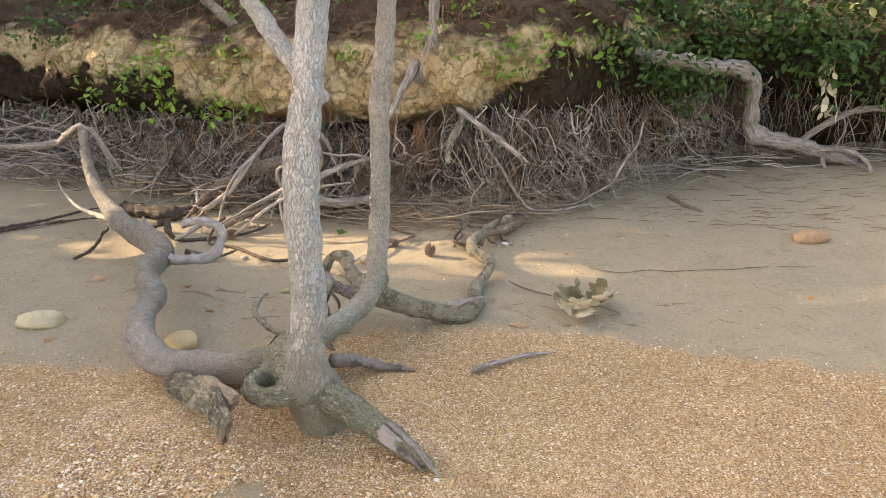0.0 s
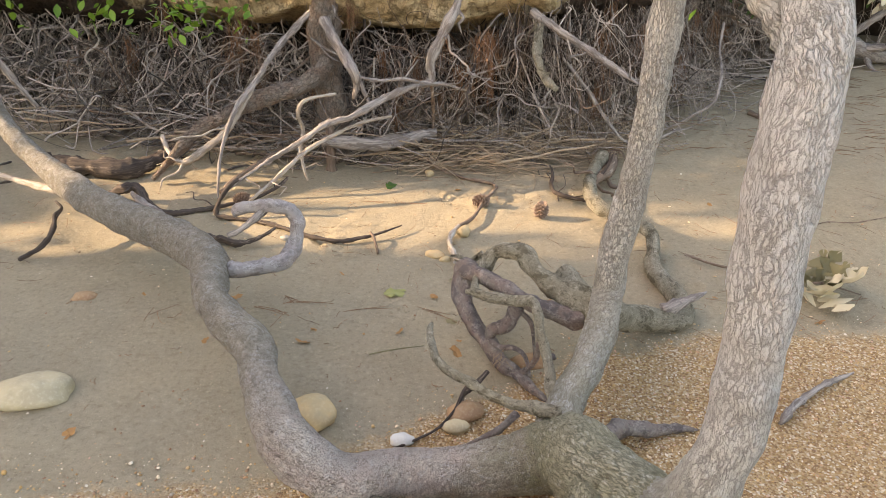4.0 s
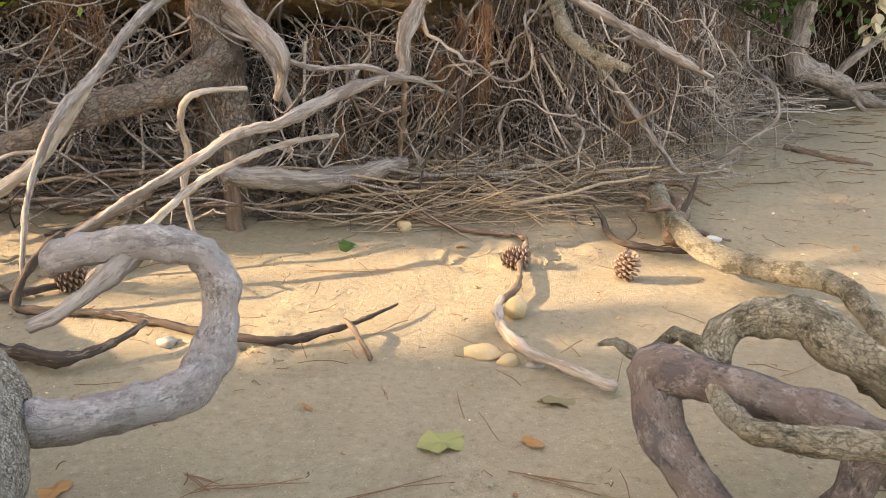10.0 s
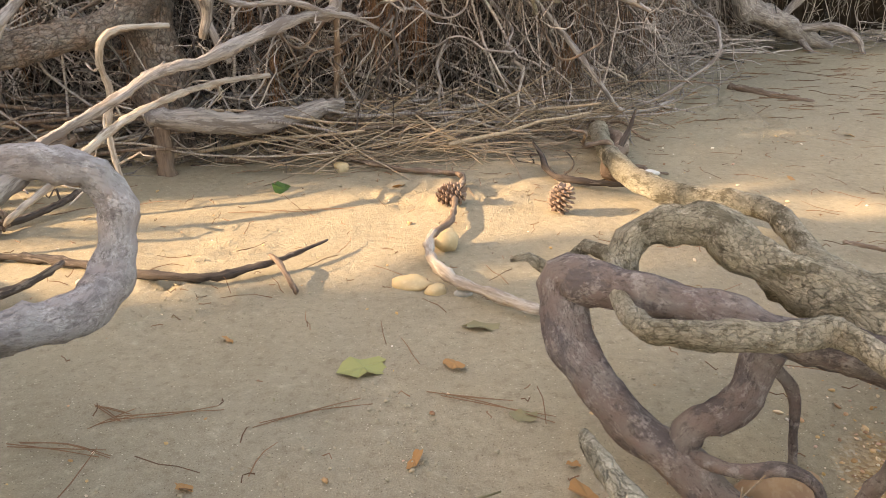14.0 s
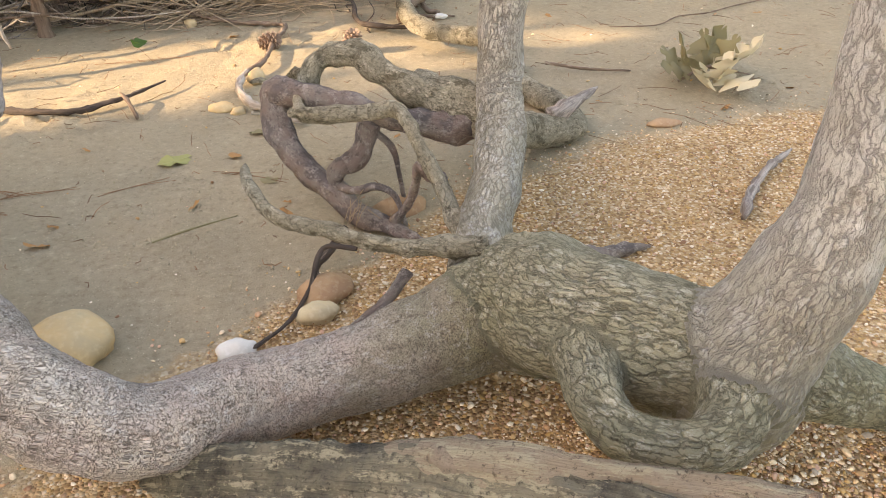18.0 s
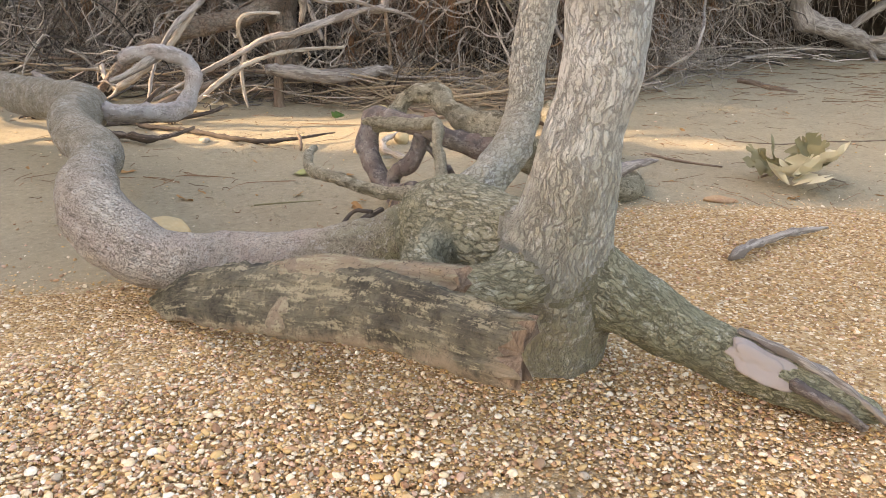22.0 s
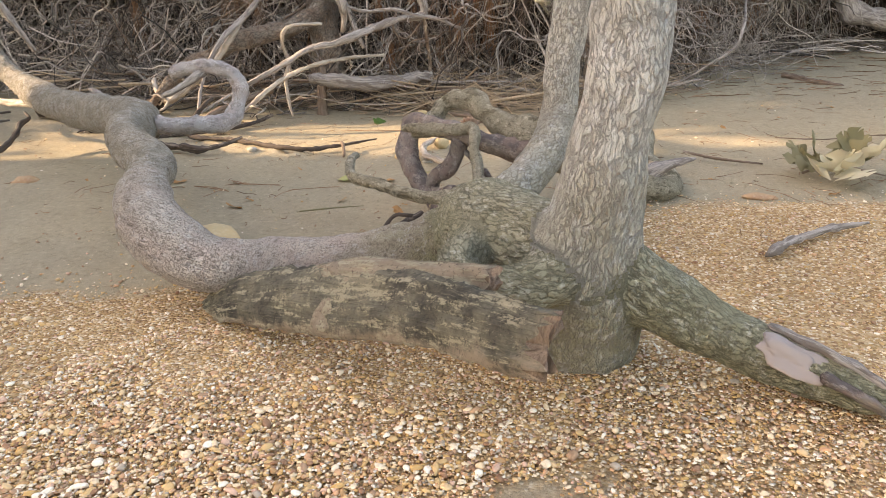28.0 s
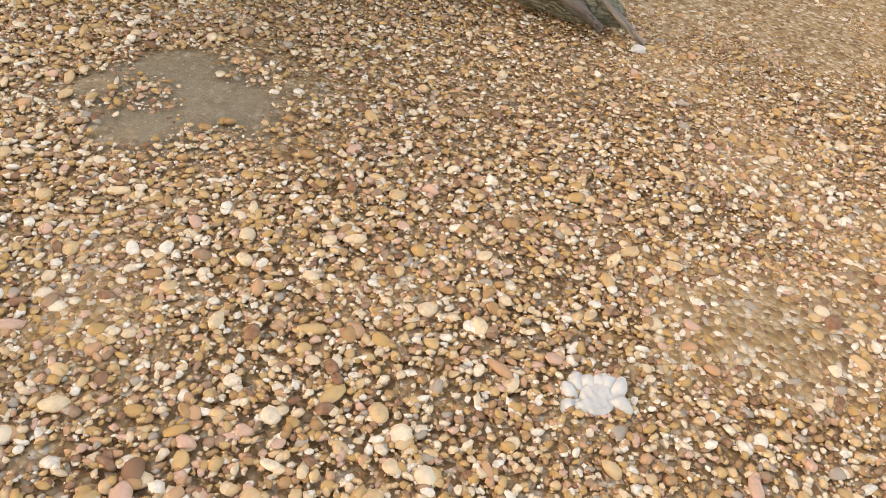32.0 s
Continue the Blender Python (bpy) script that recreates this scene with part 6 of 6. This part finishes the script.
def leaf_bunch():
    ob = thing("oak_leaf_cluster", "cluster of curled dry oak leaves on a twig", "leaves")
    r = rng(91)
    for i in range(17):
        pale = i % 5 in (0, 2)
        me = lobed("leaf", r.uniform(0.12, 0.19) if pale else r.uniform(0.10, 0.15), 3.0 if i % 2 else 2.5, i + 1, 0.24)
        lf = part("leaf", me, M_LEAF_DRY if pale else M_LEAF_OLIVE, ob, "pale dry lobed leaf" if pale else "olive curled lobed leaf")
        a = i * 2.4
        lift = r.uniform(18, 62) if i % 3 else r.uniform(-4, 14)
        lf.matrix_basis = pose(0.03 * math.cos(a), 0.03 * math.sin(a), 0.012 + 0.04 * r.random(), lift, r.uniform(-40, 40), math.degrees(a) - 90)
    part("twig", tube("twig", [(-0.10, 0.02, 0.02, 0.004), (0.0, 0.01, 0.05, 0.005), (0.08, 0.0, 0.03, 0.004), (0.17, -0.05, 0.01, 0.002)], sides=6, step=0.02), M_BROWNWOOD, ob)
    ob.matrix_basis = pose(0.955, 1.06, 0.0, 0, 0, 15)


leaf_bunch()


def flat_leaf(name, size, seed, round_=1.0):
    bm = bmesh.new()
    c = bm.verts.new((0, 0, 0.004))
    ring = []
    for i in range(16):
        a = i / 16 * 6.2832
        k = size * (1 + 0.30 * noise.noise(Vector((math.cos(a) * 2.5, math.sin(a) * 2.5, seed * 3.7))) + (0.10 if i % 3 else -0.10))
        k *= 0.55 if i == 4 else 0.85 if i in (3, 5) else 1
        ring.append(bm.verts.new((k * math.cos(a), k * round_ * math.sin(a), size * 0.35 * noise.noise(Vector((math.cos(a) * 1.6, math.sin(a) * 1.6, seed * 5.1))) + 0.005)))
    for i in range(16):
        bm.faces.new((c, ring[i], ring[(i + 1) % 16]))
    me = bpy.data.meshes.new(name)
    bm.to_mesh(me)
    bm.free()
    return me


def gz(x, y):
    return float(ground_z(x, y) + bumps_at(x, y)) + 0.001


rest("leaf", flat_leaf("leaf", 0.045, 1, 0.75), M_LEAF_YELLOW, "yellowing green round leaf on wet sand", "leaf", pose(-0.709, 0.975, gz(-0.709, 0.975), 0, 3, 10), "fallen leaves")
rest("leaf", flat_leaf("leaf", 0.022, 2, 0.8), M_LEAF_OLIVE, "small curled olive leaf on sand", "leaf", pose(-0.843, 0.925, gz(-0.843, 0.925) - 0.008, 8, 8, 40), "fallen leaves")
rest("leaf", flat_leaf("leaf", 0.036, 3, 0.5), M_LEAF_OLIVE, "olive leaf at the edge of shade", "leaf", pose(-0.467, 1.09, gz(-0.467, 1.09), 0, 5, -5), "fallen leaves")
rest("leaf", flat_leaf("leaf", 0.022, 4, 0.6), M_LEAF_OLIVE, "half-buried yellow leaf on sand", "leaf", pose(-0.474, 0.775, gz(-0.474, 0.775), 10, 0, -20), "fallen leaves")
rest("leaf", flat_leaf("leaf", 0.05, 5, 0.5), M_LEAF_DARK, "green-grey leaf among twigs", "leaf", pose(-0.84, 2.05, gz(-0.84, 2.05), 30, 20, 30), "fallen leaves")
_r = rng(93)
_spots = [(-1.329, 0.90), (-0.443, 0.643), (-0.449, 0.573), (-1.00, 0.62), (-0.981, 0.70), (-0.66, 0.70), (-0.55, 0.95), (-1.35, 0.60), (0.9, 0.85), (-0.30, 0.60), (-1.7, 0.9), (0.75, 1.9), (1.35, 2.4), (-0.1, 0.95), (-2.3, 0.75), (1.6, 1.7), (-0.95, 1.12), (-0.5, 2.0), (0.55, 1.0), (1.2, 0.95), (-1.6, 0.1), (2.1, 1.5)]
for i, (x, y) in enumerate(_spots):
    rest("leaf", flat_leaf("leaf", _r.uniform(0.010, 0.028), 20 + i, _r.uniform(0.45, 0.8)), M_LEAF_BROWN, "small curled brown leaf on the sand", "leaf", pose(x, y, gz(x, y), _r.uniform(-25, 25), _r.uniform(-25, 25), _r.uniform(0, 360)), "fallen leaves")
needle = limb_thing("pine_needles", "green pine needle bundle lying on sand", "needles", [(-0.75, 0.537, 0.014, 0.0022), (-0.655, 0.572, 0.016, 0.0022), (-0.562, 0.595, 0.018, 0.0012)], M_LEAF_OLIVE, sides=6, step=0.02)



for x0, y0, x1, y1 in ((-1.144, 0.926, -1.096, 0.88), (-1.113, 0.889, -0.949, 0.886), (-1.132, 0.87, -1.072, 0.89), (-0.584, 0.861, -0.429, 0.759), (-1.227, 0.837, -1.104, 0.791), (-1.316, 0.8, -1.271, 0.827), (-1.141, 0.927, -1.087, 0.889), (-1.241, 0.835, -1.103, 0.793), (-1.003, 1.858, -0.631, 1.839), (-0.889, 0.836, -0.72, 0.873), (-0.616, 0.873, -0.483, 0.827)):
    bundle = thing("pine_needles", "rust-brown pine needle bundle lying on sand", "needles", "needle bundles")
    for k in range(2):
        q = _r.normal(0, 0.004, 4)
        row = [(x0 + q[0], y0 + q[1], gz(x0, y0) + 0.003, 0.0008), ((x0 + x1) / 2 + q[2] * 1.5, (y0 + y1) / 2 + q[3] * 1.5, gz((x0 + x1) / 2, (y0 + y1) / 2) + 0.005, 0.0009), (x1 + q[2] * 2, y1 - q[1] * 2, gz(x1, y1) + 0.003, 0.0006)]
        part("needle", mesh_of("needle", *smooth_strand(np.array(row), 5, 0.02)), M_NEEDLE, bundle)


def broken_shell():
    """A bleached, broken shell: a shallow ribbed cup with splinters lying round it."""
    ob = thing("broken_shell", "bleached white broken shell lying on gravel", "shell")
    cup = lumpy("cup", (0.021, 0.013, 0.007), 801, 4, 0.22)
    for v in cup.vertices:
        v.co.z += 0.0012 * math.sin(v.co.x * 900)
    part("cup", cup, M_STONE_WHITE, ob)
    r = rng(802)
    for i in range(9):
        a = (0.25 + i * 0.16 if i < 5 else 1.05 + i * 0.16) * math.pi
        d = np.array((math.cos(a), 0.8 * math.sin(a), 0.0))
        q = np.array((-d[1], d[0], 0.0)) * r.choice((-1, 1))
        p0, ln = d * 0.014, r.uniform(0.012, 0.024)
        nodes = [(*p0, 0.002, 0.0030), (*(p0 + d * ln * 0.5 + q * 0.001), 0.007, 0.0026), (*(p0 + d * ln * 0.8 + q * 0.006), 0.006, 0.0018), (*(p0 + d * ln + q * 0.010), 0.003, 0.0007)]
        part("splinter", tube("splinter", nodes, sides=8, step=0.003, rough=0.05, seed=i), M_STONE_WHITE, ob)
    ob.matrix_basis = pose(0.517, -1.188, gz(0.517, -1.188) + 0.002, 6, -8, 25)


broken_shell()


# ---- gravel ----
ICO = bmesh.new()
bmesh.ops.create_icosphere(ICO, subdivisions=1, radius=1.0)
ICO_V = np.array([v.co[:] for v in ICO.verts])
ICO_F = np.array([[v.index for v in f.verts] for f in ICO.faces])
ICO.free()


def tide_line(x):
    return np.interp(x, (-4, -2, -0.9, 0.05, 0.8, 2.0, 4.0), (-0.3, -0.22, -0.08, 0.64, 0.79, 0.67, 0.6))


def gravel_spots(count, seed, x0, x1, y0, y1):
    r = rng(seed)
    x, y = r.uniform(x0, x1, count), r.uniform(y0, y1, count)
    # large stones lie in belts; the rest is fine
    n = np.array([noise.noise(Vector((a * 1.4, b * 1.9, 3))) for a, b in zip(x, y)])
    keep = y < tide_line(x) + r.normal(0, 0.10, count)
    keep &= ((x - 0.06) ** 2 * 0.8 + (y + 0.79) ** 2 + 0.02 * np.sin(x * 31 + 1.3) * np.sin(y * 37)) > (0.12 + 0.06 * n) ** 2 * (r.random(count) * 1.3)
    return x[keep], y[keep], n[keep], r


OCT_V = np.array([(1, 0, 0), (0, 1, 0), (-1, 0, 0), (0, -1, 0), (0, 0, 1), (0.1, 0.1, -1)], float)
OCT_F = np.array([(0, 1, 4), (1, 2, 4), (2, 3, 4), (3, 0, 4), (1, 0, 5), (2, 1, 5), (3, 2, 5), (0, 3, 5)])


ROLL = np.array([(1.0, 0.3, -0.4), (0.2, -1.0, 0.6), (-0.5, 0.4, 1.0)])


def pebble_mesh(name, x, y, size, r, ball=(ICO_V, ICO_F)):
    n = len(x)
    BALL_V, BALL_F = ball
    sc = size[:, None] * np.c_[r.uniform(0.8, 1.35, n), r.uniform(0.6, 1.0, n), r.uniform(0.35, 0.6, n)]
    a, tilt = r.uniform(0, 6.28, n), r.normal(0, 0.25, n)
    wob = r.normal(0, 1, (n, 3, 1)) if len(BALL_V) > 20 else None
    V = BALL_V[None] * (1 + (0.16 * np.sin(2.1 * (BALL_V @ ROLL).T[None] + 2.5 * wob).sum(1)[..., None] if wob is not None else 0.17 * r.normal(0, 1, (n, len(BALL_V), 1)))) * sc[:, None]
    Vz = V[..., 2] * np.cos(tilt)[:, None] + V[..., 0] * np.sin(tilt)[:, None]
    Vx = V[..., 0] * np.cos(tilt)[:, None] - V[..., 2] * np.sin(tilt)[:, None]
    X = Vx * np.cos(a)[:, None] - V[..., 1] * np.sin(a)[:, None] + x[:, None]
    Y = Vx * np.sin(a)[:, None] + V[..., 1] * np.cos(a)[:, None] + y[:, None]
    Z = Vz + (ground_z(x, y) + sc[:, 2] * 0.35 + 0.003)[:, None]
    F = BALL_F[None] + (np.arange(n) * len(BALL_V))[:, None, None]
    return mesh_of(name, np.stack([X, Y, Z], -1).reshape(-1, 3), F.reshape(-1, 3))


def belt(x, y):
    """How coarse the gravel lies: coarser towards the sea and to the left."""
    return np.clip(0.45 - 0.9 * (y + 0.45) - 0.35 * (x - 0.1), 0.0, 1.0)


gx, gy, gn, gr = gravel_spots(70000, 61, -1.9, 2.6, -1.75, 0.95)
gs = 0.0019 + 0.0018 * gr.random(len(gx)) ** 1.5
big = gs > 0.0029
tagged(part("gravel", pebble_mesh("gravel", gx[big], gy[big], gs[big], gr), M_PEBBLES), "mixed orange and cream beach gravel", "gravel", kind="stuff")
tagged(part("grit", pebble_mesh("grit", gx[~big], gy[~big], gs[~big], gr, (OCT_V, OCT_F)), M_PEBBLES), "fine tan grit spread over the beach", "gravel", kind="stuff")
gx, gy, gn, gr = gravel_spots(95000, 62, -0.9, 1.3, -1.6, -0.2)
gs = 0.0014 + 0.0014 * gr.random(len(gx)) + np.clip(belt(gx, gy) + 0.5 * gn, 0.03, 1.0) * 0.0030 * gr.random(len(gx)) ** 4
big = gs > 0.0028
tagged(part("gravel", pebble_mesh("gravel", gx[big], gy[big], gs[big], gr), M_PEBBLES), "coarser rounded beach gravel before the roots", "gravel", kind="stuff")
tagged(part("grit", pebble_mesh("grit", gx[~big], gy[~big], gs[~big], gr, (OCT_V, OCT_F)), M_PEBBLES), "fine orange-brown grit between the pebbles", "gravel", kind="stuff")
# rounded pebbles as wide as a fingertip, thinner on the fine stretch before the torn root
ICO2 = bmesh.new()
bmesh.ops.create_icosphere(ICO2, subdivisions=2, radius=1.0)
ICO2_V = np.array([v.co[:] for v in ICO2.verts])
ICO2_F = np.array([[v.index for v in f.verts] for f in ICO2.faces])
ICO2.free()
gx, gy, gn, gr = gravel_spots(26000, 65, -1.9, 2.6, -1.75, 0.95)
fine_stretch = np.exp(-((gx - 0.42) / 0.42) ** 2 - ((gy + 0.66 - 0.25 * (gx - 0.42)) / 0.16) ** 2)
keep = gr.random(len(gx)) < np.clip(0.50 + 0.45 * belt(gx, gy) + 0.7 * gn, 0.15, 1.0) * (1 - 0.9 * fine_stretch)
gx, gy = gx[keep], gy[keep]
gs = 0.0036 + 0.0050 * gr.random(len(gx)) ** 2.2 * (0.6 + 0.6 * belt(gx, gy))
near = (gx > -0.75) & (gx < 1.0) & (gy > -1.5) & (gy < -0.35)
tagged(part("pebbles", pebble_mesh("pebbles", gx[near], gy[near], gs[near], gr, (ICO2_V, ICO2_F)), M_PEBBLES), "rounded cream and rust pebbles among the grit", "pebbles", kind="stuff")
px, py, pn, pr = gravel_spots(30000, 66, -0.9, 1.1, -1.55, -0.1)
packed = pr.random(len(px)) < np.clip(0.25 + 1.1 * belt(px, py) + 0.6 * pn, 0.05, 1.0) * (1 - 0.95 * np.exp(-((px - 0.42) / 0.42) ** 2 - ((py + 0.66 - 0.25 * (px - 0.42)) / 0.16) ** 2))
px, py = px[packed], py[packed]
tagged(part("pebbles", pebble_mesh("pebbles", px, py, 0.0030 + 0.0032 * pr.random(len(px)) ** 1.6, pr), M_PEBBLES), "closely packed small pebbles below the roots", "pebbles", kind="stuff")
tagged(part("pebbles", pebble_mesh("pebbles", gx[~near], gy[~near], gs[~near], gr), M_PEBBLES), "rounded pebbles strewn over the upper gravel", "pebbles", kind="stuff")

# crumbs of disturbed sand, and the odd chip of shell and stone on it
cr = rng(64)
cx, cy = cr.uniform(-2.6, 2.6, 34000), cr.uniform(0.3, 2.9, 34000)
cn = np.array([noise.noise(Vector((a * 2.3 + 11, b * 2.3 - 11, 22))) for a, b in zip(cx, cy)])
ck = (cn > 0.17 + 0.12 * cr.random(34000)) | (cr.random(34000) < 0.03)
cx, cy = cx[ck], cy[ck]
tagged(part("sand_crumbs", pebble_mesh("sand_crumbs", cx, cy, 0.0012 + 0.0036 * cr.random(len(cx)) ** 3, cr), M_CRUMB), "crumbs of trodden sand", "sand", kind="stuff")
cx, cy = cr.uniform(-2.6, 2.6, 700), cr.uniform(0.0, 3.0, 700)
tagged(part("chips", pebble_mesh("chips", cx, cy, 0.0022 + 0.005 * cr.random(700) ** 3, cr), M_PEBBLES), "scattered small pebbles and shell chips on sand", "pebbles", kind="stuff")

# the larger pebbles nearest the path, one by one, on a few shared shapes
shapes = [lumpy("pebble", (1.0, r1, r2), 400 + i, 2, 0.13) for i, (r1, r2) in enumerate([(0.8, 0.5), (0.65, 0.45), (0.9, 0.6), (0.7, 0.38), (0.55, 0.45), (0.85, 0.42)])]
for s in shapes:
    s.materials.append(M_PEBBLE)
gx, gy, gn, gr = gravel_spots(420, 63, -0.7, 0.95, -1.35, -0.55)
for i, (x, y) in enumerate(list(zip(gx, gy))[:290]):
    s = 0.0050 + 0.0062 * gr.random() ** 2.5
    ob = part("pebble", shapes[i % len(shapes)], None, GROUND)
    ob.matrix_basis = Matrix.LocRotScale((x, y, float(ground_z(x, y)) + s * 0.4), Euler((gr.normal(0, 0.25), gr.normal(0, 0.25), gr.uniform(0, 6.28))), (s, s, s))
